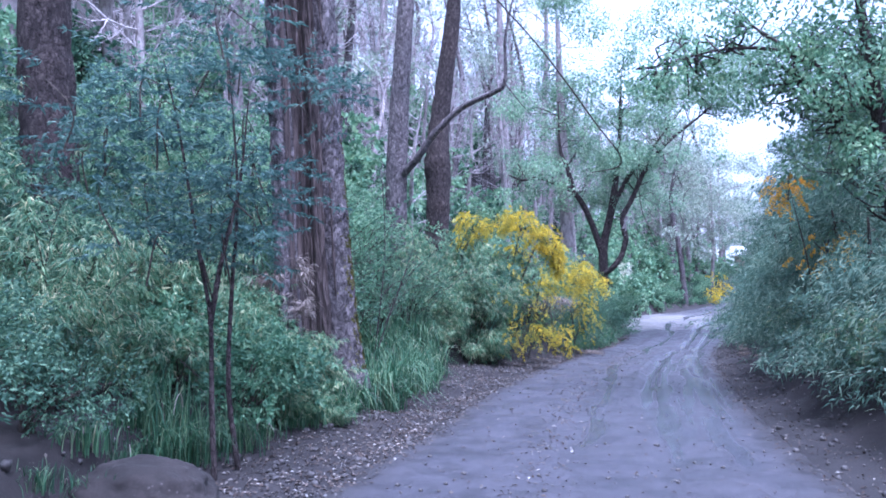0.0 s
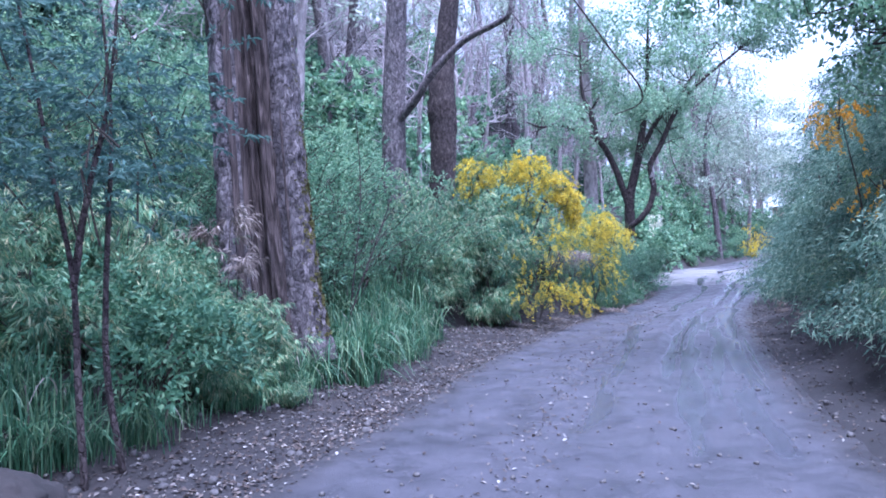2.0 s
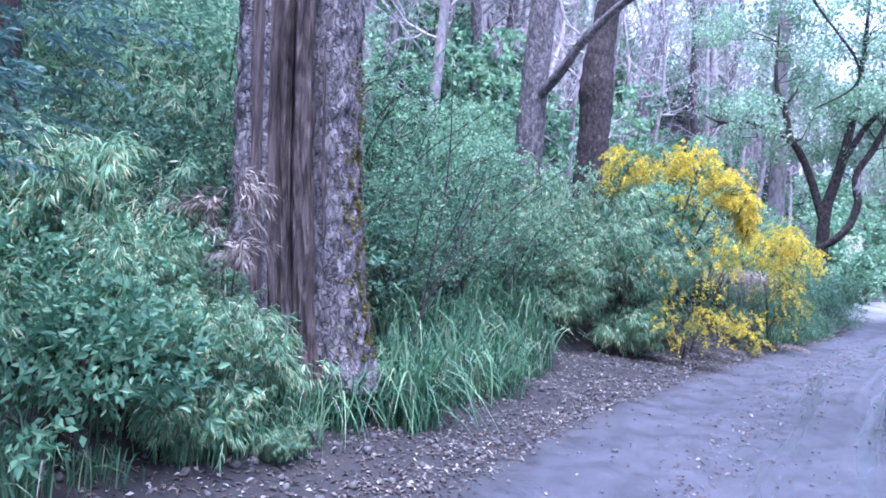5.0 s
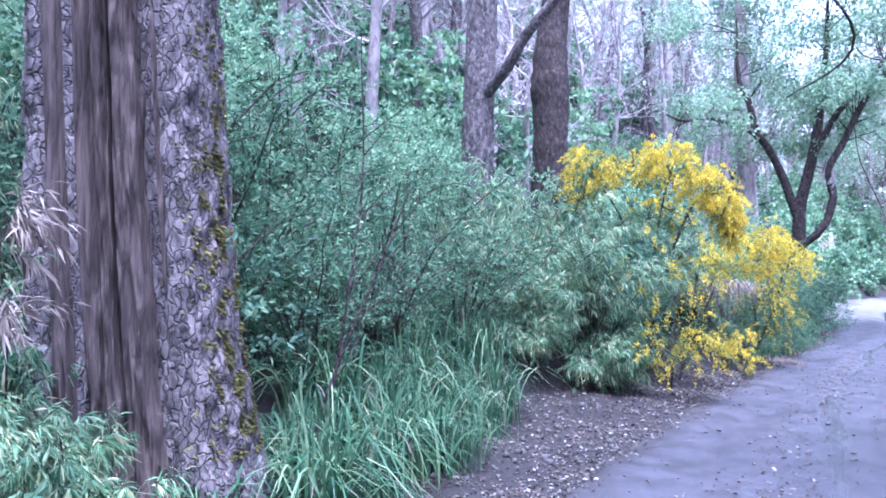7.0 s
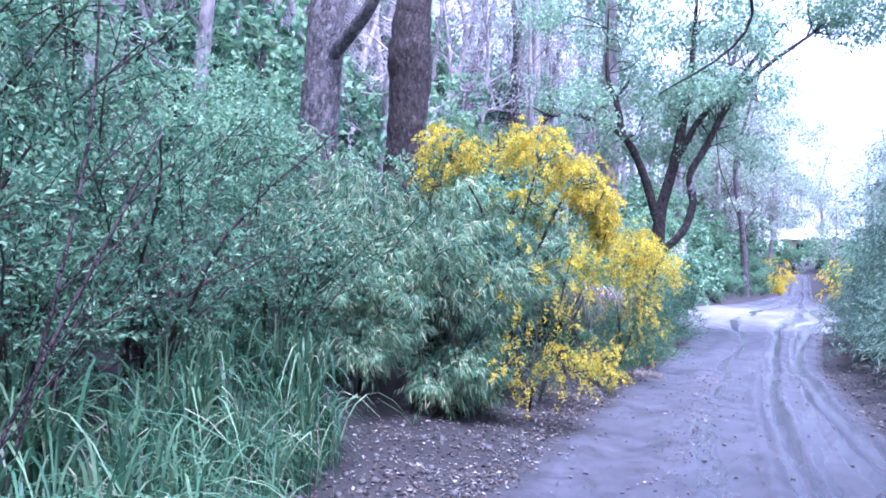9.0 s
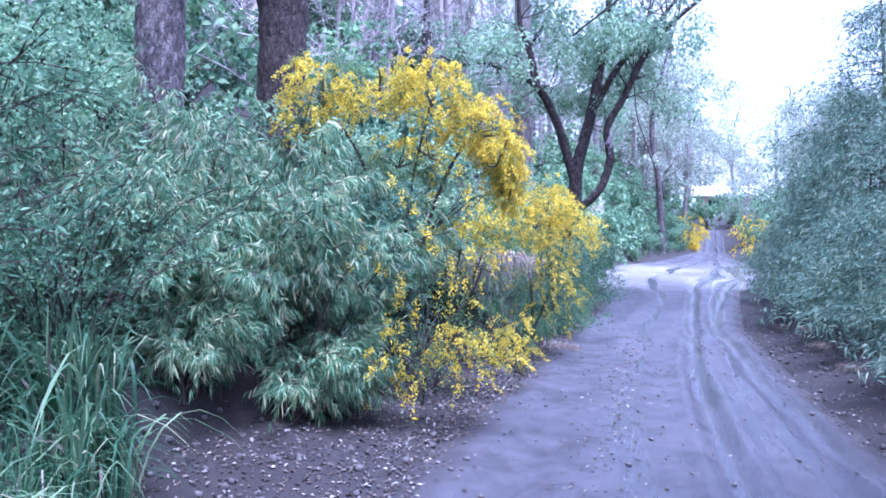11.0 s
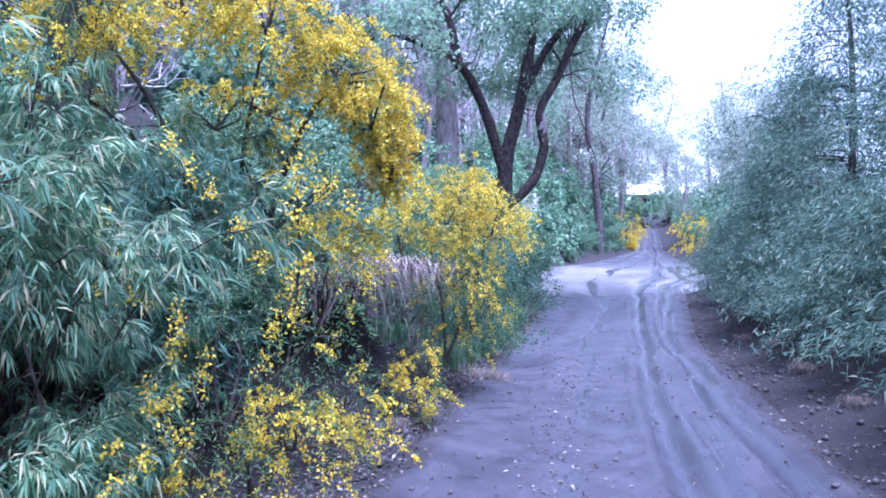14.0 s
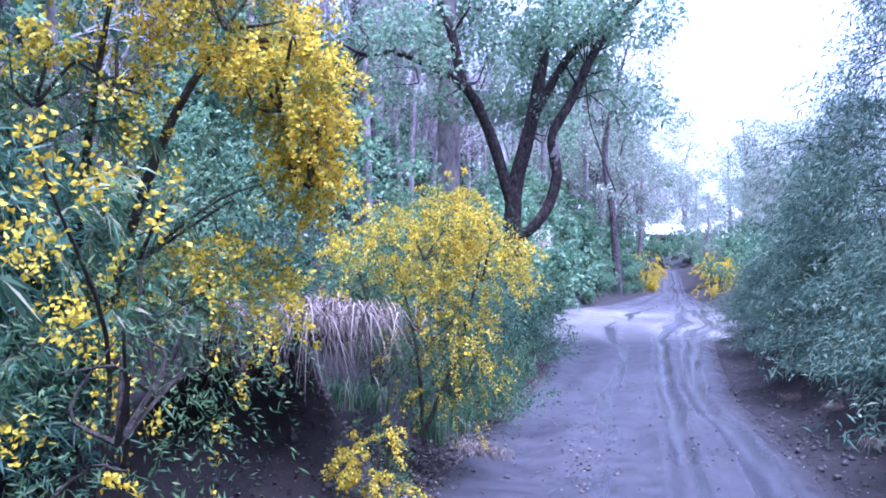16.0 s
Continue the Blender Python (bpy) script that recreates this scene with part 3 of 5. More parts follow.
def tree(label, trunk, radii, limbs=(), clumps=(), bark=BARK, leaf_material=L_FRESH, leaf=(0.09, 0.05), per=500, sides=20, twigs=True, name="tree", group=""):
    """trunk: a line from the ground up; limbs: (line, radii); clumps: (centre, radius) of leaves."""
    root = thing(name, label, "tree", group, at=trunk[0])
    o = np.array(trunk[0], float)
    stem = Heap()
    line = spline([np.array(q) - o for q in trunk], 10)
    line[0, 2] -= 0.3
    wood = [line]
    tube(stem, line, radii, sides, 0.035)
    part("trunk", stem, bark, root, smooth=True)
    for ln, rad in limbs:
        hp = Heap()
        wood.append(spline([np.array(q) - o for q in ln], 7))
        tube(hp, wood[-1][::1 if sides > 12 else 2], rad, 9 if sides > 12 else 5, 0.05)
        pale = len(ln) == 3 and rad[0] < rad[1]
        part("limb", hp, BARK_PALE_HAZE if pale else bark, root, "bare pale patch of bark" if pale else "", smooth=True)
    if clumps:
        tw, fol = Heap(), Heap()
        cs = [np.array(c) - o for c, r in clumps]
        crown_leaves(fol, cs, [r for c, r in clumps], per, leaf)
        if twigs:
            for c, (_, r) in zip(cs, clumps):
                allw = np.vstack([w[len(w) // 3:] for w in wood])
                near = allw[np.argmin(np.linalg.norm(allw - c + np.array([0, 0, 0.5]), axis=1))]
                for _ in range(0 if np.linalg.norm(near - c) > 1.7 else 2 if sides > 12 else 1):
                    e = c + rand_dirs(1)[0] * r * 0.8
                    tube(tw, spline([near, (near * 0.6 + c * 0.4) + rng.normal(0, 0.18, 3), (near * 0.25 + c * 0.75) + rng.normal(0, 0.15, 3), e], 2), (0.02, 0.012, 0.004), 3)
            tagged(part("twig_work", tw, bark, root), kind="stuff")
        part("crown", fol, leaf_material, root)
    return root


def place(ob, x, y, s=1.0, turn=None, sz=None, tilt=0.0, dz=0.0):
    """A copy standing on the ground."""
    turn = rng.uniform(0, 360) if turn is None else turn
    m = pose(x, y, float(height(x, y)) + dz, tilt, 0, turn) @ Matrix.Diagonal((s, s, sz or s, 1))
    return copy_thing(ob, m)


def settle(ob, x, y, s=1.0, turn=0.0, sz=None, dz=0.0):
    ob.matrix_basis = pose(x, y, float(height(x, y)) + dz, 0, 0, turn) @ Matrix.Diagonal((s, s, sz or s, 1))
    return ob


# ---- the large double tree with the hollow ----
BT = Vector((-1.78, 7.9, 0.0))


def big_tree():
    root = thing("hollow_tree", "large scaly-barked tree with a split hollow of grey dead wood", "tree", at=(BT.x, BT.y, float(height(BT.x, BT.y)) - 0.1))
    sides, rise = 150, steps((0, 5.5, 0.03), (5.5, 14.1, 0.3))
    face = radians(-72.8)
    ang = np.linspace(0, 2 * math.pi, sides, endpoint=False)
    a, z = np.meshgrid(ang, rise, indexing="ij")
    rel = (a - face + math.pi) % (2 * math.pi) - math.pi
    slot = radians(0) - 0.02 * (z - 2)
    half = radians(42) + 0.03 * np.sin(z * 1.7)
    open_ = 1 / (1 + np.exp((np.abs(rel - slot) - half) / 0.05))

    def outline(a, z):
        side = (a - radians(58) + math.pi) % (2 * math.pi) - math.pi
        base = 0.44 * (1 - 0.025 * z) * (1 + 0.30 * np.exp(-z / 0.55)) * (1 + 0.05 * np.sin(3 * a + 1) + 0.03 * np.sin(5 * a + z))
        return base + (0.15 + 0.06 * np.exp(-z / 1.2)) * np.exp(-(side / 0.6) ** 2)

    r = outline(a, z)
    lip = np.exp(-((np.abs(rel - slot) - half - 0.12) / 0.14) ** 2)
    r = r * (1 + 0.05 * lip) * (1 - 0.93 * open_)
    # scaly plates: raised patches with sharp upright joints
    u, w = a * 0.44, z
    jog = (field(u * 1.0 + 60, w + 60, 0.25) - 0.5) * 0.12
    pl = field(u + jog + 20, w * 0.6 + 20, 0.055)
    pl2 = field(u + 50, w * 0.7 + 5, 0.11)
    plate = np.clip((pl - 0.4) * 6, 0, 1) * 0.022 + (pl2 - 0.5) * 0.03 + (field(u + 3, w + 3, 0.02) - 0.5) * 0.006
    r = r + plate * (1 - open_)
    lean = -0.055
    x = np.cos(a) * r + lean * z * 0.955
    y = np.sin(a) * r + lean * z * 0.295
    hp = Heap()
    nr = len(rise)
    i, j = np.meshgrid(np.arange(sides), np.arange(nr - 1), indexing="ij")
    i2 = (i + 1) % sides
    hp.add(np.stack([x, y, z], -1).reshape(-1, 3), np.stack([i * nr + j, i2 * nr + j, i2 * nr + j + 1, i * nr + j + 1], -1).reshape(-1, 4))
    part("trunk", hp, BARK, root, smooth=True)
    # dead wood standing in the slot
    hp = Heap()
    us, zs = np.linspace(-0.275, 0.34, 230), np.arange(-0.1, 7, 0.05)
    u, w = np.meshgrid(us, zs, indexing="ij")
    slant = u + 0.02 * np.sin(w * 1.3) + 0.015 * w
    # upright slabs split apart, each with its own depth and lean
    run = slant + 0.035 * (field(slant * 2 + 4, w + 4, 0.8) - 0.5)
    slab = np.floor(run / 0.052 + 0.35 * np.sin(run * 41))
    own = TABLE[(slab.astype(int) * 37 + 11) % 256, 5]
    own2 = TABLE[(slab.astype(int) * 53 + 7) % 256, 9]
    depth = 0.17 + 0.12 * (own - 0.5) + 0.03 * (own2 - 0.5) * (w - 2) + 0.07 * (field(slant + 9, w * 0.12 + 2, 0.04) - 0.5) + 0.03 * (field(slant + 2, w * 0.15 + 8, 0.013) - 0.5)
    depth = depth + 0.012 * (field(slant * 3 + 2, w + 8, 0.09) - 0.5) + 0.06 * np.exp(-((u - 0.12) / 0.13) ** 2) - 0.12 * np.exp(-((u - 0.3) / 0.03) ** 2) + 0.10 * np.exp(-w / 0.5)
    depth = np.maximum(depth, np.where(u < 0, 0.062 - 0.79 * u, 0) + 0.016 * own)
    depth = depth - 0.09 * np.exp(-((slant + 0.15) / 0.012) ** 2) - 0.07 * np.exp(-((slant - 0.05) / 0.01) ** 2)
    px = math.cos(face) * depth + 0.955 * u + lean * w * 0.955
    py = math.sin(face) * depth + 0.295 * u + lean * w * 0.295
    hp.add(np.stack([px, py, w], -1).reshape(-1, 3), grid_faces(len(us), len(zs)))
    part("dead_wood", hp, DEADWOOD, root, "splintered grey dead wood", smooth=True)
    # moss on the flank
    hp = Heap()
    n = 6500
    zz = np.abs(rng.normal(0, 1.1, n)) + 0.25
    an = radians(14) + rng.normal(0, 0.26, n)
    keep = field(an * 0.44 * 3 + 9, zz * 2 + 9, 0.13) > 0.6
    zz, an = zz[keep], an[keep]
    rr = outline(an, zz) + 0.008
    p = np.stack([np.cos(an) * rr + lean * zz * 0.955, np.sin(an) * rr + lean * zz * 0.295, zz], -1)
    d = unit(np.stack([np.cos(an), np.sin(an), np.full(len(an), -0.5)], -1) + rng.normal(0, 0.5, p.shape))
    leaves(hp, p, d, 0.035, 0.016)
    part("moss", hp, MOSS, root, "yellow-green moss")
    # limbs and a high crown
    fol = Heap()
    for line, rad in ([((-0.5, -0.2, 9), (-1.6, -1.0, 11), (-2.6, -1.4, 13)), 0.14], [((-0.5, -0.2, 10), (0.4, 1.0, 12), (1.2, 2.0, 14)), 0.13]):
        h2 = Heap()
        tube(h2, spline(line, 6), (rad, rad * 0.6, rad * 0.2), 9, 0.05)
        part("limb", h2, BARK, root)
    cs = [(rng.normal(-0.8, 2.0), rng.normal(0, 2.0), rng.uniform(10, 14.5)) for _ in range(26)]
    crown_leaves(fol, cs, [rng.uniform(0.8, 1.5) for _ in cs], 260, (0.15, 0.08))
    part("crown", fol, L_FRESH, root)
    return root


big_tree()

# ---- the other near trees ----
G = lambda x, y: float(height(x, y))
tree("grey-barked forest tree with a long side limb", [(-0.85, 15.4, G(-0.85, 15.4)), (-0.96, 15.4, 2.1), (-0.93, 15.4, 4.4), (-0.85, 15.4, 6.2), (-0.72, 15.4, 8.2), (-0.5, 15.6, 13)],
     (0.34, 0.25, 0.235, 0.21, 0.18, 0.08),
     limbs=[([(-0.85, 15.3, 4.1), (-0.45, 15.0, 4.5), (-0.12, 14.8, 4.95), (0.47, 14.6, 5.48), (1.1, 14.2, 5.7), (1.33, 14.0, 5.9), (1.35, 13.9, 6.9), (1.6, 13.8, 8.0)], (0.10, 0.075, 0.06, 0.04, 0.015)),
            ([(1.3, 14.0, 5.9), (1.6, 14.0, 5.5), (1.9, 14.1, 5.2)], (0.02, 0.012, 0.005)),
            ([(-0.75, 15.4, 8.2), (-2.0, 15.2, 9.8), (-3.2, 15.0, 11)], (0.09, 0.05, 0.02))],
     clumps=[((-2.5, 15, 11), 1.3), ((-0.5, 15.6, 13), 1.5), ((0.8, 15.2, 12), 1.2), ((1.6, 13.8, 9.2), 1.0)], per=260)
tree("dark-barked forest tree bulging above its base", [(0.1, 17.3, G(0.1, 17.3)), (0.02, 17.3, 2.4), (0.06, 17.3, 4.1), (0.05, 17.3, 5.2), (0.2, 17.3, 6.6), (0.48, 17.3, 8.9), (0.8, 17.4, 13)],
     (0.36, 0.27, 0.29, 0.33, 0.25, 0.21, 0.18, 0.08), bark=BARK_DARK,
     limbs=[([(0.48, 17.3, 8.9), (1.6, 17.0, 10.5), (2.6, 17, 12)], (0.09, 0.05, 0.02))],
     clumps=[((0.8, 17.4, 13), 1.5), ((2.6, 17, 12), 1.3)], per=260)
tree("dark thick-trunked tree on the bank", [(-5.3, 8.3, G(-5.3, 8.3)), (-5.15, 8.2, 2.8), (-5.2, 8.2, 4.0), (-5.28, 8.2, 5.2), (-5.4, 8.2, 10)],
     (0.4, 0.34, 0.33, 0.31, 0.2), bark=BARK_DARK, clumps=[((-5.4, 8.2, 10), 1.6), ((-6.6, 8, 9.4), 1.3)], per=260)
# the spreading tree where the road bends
T5 = (6.3, 25.5, G(6.3, 25.5))
tree("leaning many-stemmed tree with dark limbs and fresh leaves",
     [T5, (6.3, 25.5, 2.3), (6.34, 25.5, 3.3), (6.62, 25.5, 4.5), (6.82, 25.5, 5.7), (6.97, 25.5, 7.0), (7.1, 25.6, 9.5)], (0.2, 0.17, 0.14, 0.12, 0.09, 0.03), bark=BARK_DARK,
     limbs=[([(6.3, 25.5, 2.9), (5.79, 25.5, 4.36), (5.28, 25.5, 5.19), (4.62, 25.5, 5.52), (3.98, 25.5, 5.72), (3.40, 25.5, 5.64), (2.9, 25.4, 5.8)], (0.12, 0.1, 0.08, 0.05, 0.02)),
            ([(5.28, 25.5, 5.15), (5.04, 25.5, 6.14), (4.80, 25.5, 6.8), (4.75, 25.5, 8.5)], (0.1, 0.07, 0.02)),
            ([(6.2, 25.2, 2.2), (6.55, 25.0, 2.5), (6.84, 25.0, 2.9), (6.99, 25.0, 3.49), (6.90, 25.0, 4.22), (7.24, 25.0, 4.88), (7.77, 25.0, 5.99), (8.55, 25.0, 6.92), (9.9, 25, 8.0)], (0.1, 0.1, 0.1, 0.09, 0.075, 0.035)),
            ([(6.985, 25.0, 3.55), (6.93, 25.0, 3.9), (6.91, 25.0, 4.2)], (0.09, 0.102, 0.09)),
            ([(6.65, 25.5, 4.6), (7.28, 25.5, 5.77), (7.96, 25.5, 6.49), (8.41, 25.5, 7.1), (9.4, 25.6, 8.4)], (0.09, 0.075, 0.06, 0.025))],
     clumps=[((rng.uniform(3.0, 8.4), rng.uniform(24, 27.5), rng.uniform(4.6, 9.0)), rng.uniform(0.45, 0.9)) for _ in range(54)] + [((rng.uniform(4, 12.5), rng.uniform(24, 28), rng.uniform(9, 13.5)), rng.uniform(0.7, 1.2)) for _ in range(24)] + [((rng.uniform(8.6, 12), rng.uniform(24, 27), rng.uniform(8.2, 9.6)), rng.uniform(0.5, 0.8)) for _ in range(11)], per=1000, leaf=(0.11, 0.06), leaf_material=L_MINT_LIT)
tree("grey straight-trunked tree behind the leaning one", [(5.2, 26.6, G(5.2, 26.6)), (5.23, 26.6, 3.4), (5.2, 26.6, 5.4), (5.1, 26.6, 7.2), (5.0, 26.7, 12)], (0.3, 0.24, 0.22, 0.2, 0.08), bark=BARK_PALE_HAZE,
     clumps=[((rng.uniform(2.5, 7.5), 26.7, rng.uniform(8, 12)), rng.uniform(0.7, 1.2)) for _ in range(10)], per=300)

# slender pale trees on the hillside, in some variants; haze is in their colour
variants = []
for i in range(5):
    h = 9 + i
    bend = rng.normal(0, 0.3, 3)
    clumps = [((rng.normal(0, 1.1), rng.normal(0, 1.1), rng.uniform(0.4 * h, h)), rng.uniform(0.5, 1.1)) for _ in range(18)]
    limbs = [([(0, 0, z), (rng.normal(0, 0.6), rng.normal(0, 0.6), z + 0.8), (rng.normal(0, 1.3), rng.normal(0, 1.3), z + rng.uniform(0.8, 2))], (0.035, 0.022, 0.008)) for z in np.linspace(0.25 * h, 0.85 * h, 14 if i % 2 else 7)]
    variants.append(tree("slender tree on the hillside, its pale bark lightened for haze", [(0, 0, 0), (bend[0] * 0.4, bend[1] * 0.4, h * 0.3), (bend[0], bend[1], h * 0.6), (bend[2], bend[1], h)], (0.19, 0.15, 0.12, 0.03),
                         limbs, clumps, bark=BARK_PALE_HAZE if i != 2 else BARK, leaf_material=L_FRESH if i == 0 else L_PALE, leaf=(0.165, 0.092), per=(190, 70, 165, 50, 180)[i], sides=8, name="forest_tree", group="hillside trees"))
spots = [(-5.35, 19.5, 1.0), (-5.55, 22, 0.7), (-3.35, 23, 1.0), (-3.8, 25.2, 1.1)]
for x in np.arange(-34, 8, 2.6):
    for y in np.arange(3, 62, 3.4):
        x2, y2 = x + rng.uniform(-1.2, 1.2), y + rng.uniform(-1.5, 1.5)
        d = at_y(VERGE_L, y2) - x2
        if 4.5 < d < 30 and rng.random() < 0.31 and math.hypot(x2 + 1, y2 - 16) > 4 and math.hypot(x2 + 2, y2 - 8) > 4:
            spots.append((x2, y2, rng.uniform(0.7, 1.2)))
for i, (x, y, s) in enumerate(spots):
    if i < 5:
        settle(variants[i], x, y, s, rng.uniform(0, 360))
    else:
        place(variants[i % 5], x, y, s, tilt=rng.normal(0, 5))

# bare trees with a haze of fine lilac-grey twigs, up the slope


def bare_tree(label, h, limbs):
    root = thing("bare_tree", label, "tree", "bare hillside trees")
    stem, tw = Heap(), Heap()
    bend = rng.normal(0, 0.35, 4)
    line = spline([(0, 0, -0.3), (bend[0] * 0.4, bend[1] * 0.4, h * 0.35), (bend[0], bend[2], h * 0.65), (bend[3], bend[1], h)], 6)
    tube(stem, line, (0.13, 0.1, 0.07, 0.02), 8, 0.04)
    part("trunk", stem, BARK_PALE_HAZE, root, smooth=True)

    def shoot(p, d, length, r, level):
        e = p + d * length
        m = (p + e) / 2 + rng.normal(0, length * 0.09, 3)
        ln = spline([p, m, e + np.array([0, 0, 0.1 * length])], 2)
        tube(tw, ln, (r, r * 0.7, r * 0.35), 4 if level == 0 else 3)
        if level < 2:
            for k in range(6 if level == 0 else 4):
                q = ln[1 + k % (len(ln) - 1)]
                shoot(q, unit(d * 0.7 + rng.normal(0, 0.55, 3) + np.array([0, 0, 0.12])), length * rng.uniform(0.4, 0.7), r * 0.5, level + 1)

    for i in range(limbs):
        q = line[int((0.2 + 0.78 * i / limbs) * (len(line) - 1))]
        az_ = rng.uniform(0, 2 * math.pi)
        shoot(q, unit(np.array([math.cos(az_), math.sin(az_), rng.uniform(0.1, 0.9)])), rng.uniform(1.0, 2.1), 0.03, 0)
    tagged(part("twig_work", tw, TWIG_HAZED, root), kind="stuff")
    return root


bare = [bare_tree("bare pale tree with a haze of fine twigs", 6.5 + 1.5 * k, 13 + 2 * k) for k in range(3)]
stands = []
for x in np.arange(-26, 22, 2.1):
    for y in np.arange(13, 84, 2.7):
        x2, y2 = x + rng.uniform(-1, 1), y + rng.uniform(-1.3, 1.3)
        d = at_y(VERGE_L, y2) - x2
        if 5.0 < d < 24 and rng.random() < 0.42 and math.hypot(x2 + 1, y2 - 16) > 3:
            stands.append((x2, y2))
for i, (x, y) in enumerate(stands):
    if i < 3:
        settle(bare[i], x, y, 1.0)
    else:
        place(bare[i % 3], x, y, rng.uniform(0.75, 1.25), tilt=rng.normal(0, 5))

# ---- the bushes along the verge ----
bam = [bamboo("dense green bamboo bush with drooping narrow leaves", 1.0, 1.7, 44), bamboo("dense green bamboo bush with drooping narrow leaves", 1.25, 2.1, 52),
       bamboo("low bamboo bush with pale drooping leaves", 0.7, 1.1, 30)]
for ob, (x, y, s) in zip(bam, [(-0.75, 13.5, 1.1), (0.55, 14.0, 1.08), (0.75, 13.6, 1.0)]):
    settle(ob, x, y, s, rng.uniform(0, 360))
for k, x, y, s in ((1, -0.4, 14.2, 1.15), (2, -0.1, 13.05, 0.9), (0, -1.7, 13.9, 1.0), (0, -2.6, 7.0, 0.7), (2, -1.75, 7.1, 0.8),
                   (0, -3.3, 7.3, 1.0), (1, -4.1, 6.2, 0.9), (0, -3.6, 5.0, 0.8), (2, -3.0, 6.0, 1.0), (1, -5.6, 5.4, 1.0),                   (1, -6.5, 8.5, 1.2), (1, -4.4, 9.4, 1.2), (0, 1.0, 15.6, 1.2), (2, -2.6, 7.7, 1.0)):
    place(bam[k], x, y, s)

place(bam[1], 0.3, 14.9, 1.0, sz=1.35)
feathery = shrub("feathery blue-green shrub among the broom", 0.75, 1.9, 900, L_FEATHER, (0.085, 0.011), 14, "feathery_shrub", "feathery shrubs", 0.25, 11)
settle(feathery, 0.95, 14.6, 1.0)
for x, y, s in ((1.15, 15.35, 0.95), (0.5, 15.3, 1.0)):
    place(feathery, x, y, s)
place(bam[2], -1.45, 6.9, 0.32)
place(bam[2], -1.9, 6.6, 0.65)
place(bam[0], -2.0, 6.75, 0.55)
dry_bamboo = bamboo("withered pale bamboo sprig against the trunk", 0.26, 2.2, 3, "withered sprigs", STRAW, "dead_bamboo", 0.62)
settle(dry_bamboo, -1.98, 7.2, 1.0)
leafy = shrub("low shrub of broad fresh green leaves", 0.75, 1.05, 340, L_WILLOW, (0.07, 0.032), 8, "leafy_shrub", "leafy shrubs")
settle(leafy, -2.3, 5.95, 1.0)
for x, y, s in ((-2.75, 6.5, 0.9), (-2.3, 6.7, 0.7)):
    place(leafy, x, y, s)

wil = willow("fresh green shrub of thin arching stems", 1.5, 2.4, 34)
settle(wil, -1.35, 11.2, 1.0)
for x, y, s in ((-0.75, 12.4, 0.8), (-2.6, 10.6, 1.15), (-2.3, 12.4, 1.2), (-3.6, 11.8, 1.4), (-1.5, 14.6, 1.0), (-3.4, 9.3, 1.0), (-1.55, 9.9, 0.75), (-2.2, 9.2, 0.9)):
    place(wil, x, y, s)

for line in ([(-1.25, 8.75, 0.1), (-1.05, 8.9, 0.9), (-0.75, 9.1, 1.75), (-0.6, 9.2, 2.2)], [(-1.2, 9.0, 0.1), (-1.1, 9.2, 1.0), (-1.0, 9.4, 2.2), (-1.05, 9.5, 3.3)]):
    o = np.array((line[0][0], line[0][1], G(line[0][0], line[0][1]) - 0.05))
    hp = Heap()
    pts = [np.array(q) - np.array(line[0]) for q in line]
    tube(hp, spline(pts, 5), (0.011, 0.009, 0.005), 6, 0.06)
    for k in range(4):
        q = spline(pts, 5)[5 + 2 * k]
        tube(hp, [q, q + np.array([0.12, 0.05, 0.16]) * rng.uniform(0.6, 1.6), q + np.array([0.2, 0.1, 0.36]) * rng.uniform(0.6, 1.6)], (0.006, 0.004, 0.002), 4)
    st = new("leaning_stem", hp.mesh("leaning_stem", BARK_DARK, True))
    st.location = o
    tagged(st, "thin dark leaning stem among the green shrubs", "stem", "leaning stems")

shr = [shrub("leafy green understorey shrub", 1.2, 1.9, 780, L_FRESH, (0.06, 0.034), 7),
       shrub("dark green small-leaved shrub", 1.1, 1.7, 640, L_BROAD, (0.06, 0.028), 8),
       shrub("tall fresh green shrub", 1.3, 2.6, 800, L_FRESH, (0.07, 0.038), 7, lumps=12)]
far_shr = [shrub("leafy green shrub on the wooded slope", 1.2, 2.0, 270, L_FRESH, (0.16, 0.09), 6), shrub("dark green shrub on the wooded slope", 1.2, 1.8, 270, L_BROAD, (0.14, 0.08), 6),
           shrub("tall green shrub on the wooded slope", 1.4, 2.9, 330, L_FRESH, (0.17, 0.09), 6)]
for ob, (x, y) in zip(far_shr, [(-9, 14), (-9, 18), (-8, 22)]):
    settle(ob, x, y)
for ob, (x, y) in zip(shr, [(-3.6, 14.2), (-3.9, 8.2), (-2.8, 16.0)]):
    settle(ob, x, y, 1.0, rng.uniform(0, 360))
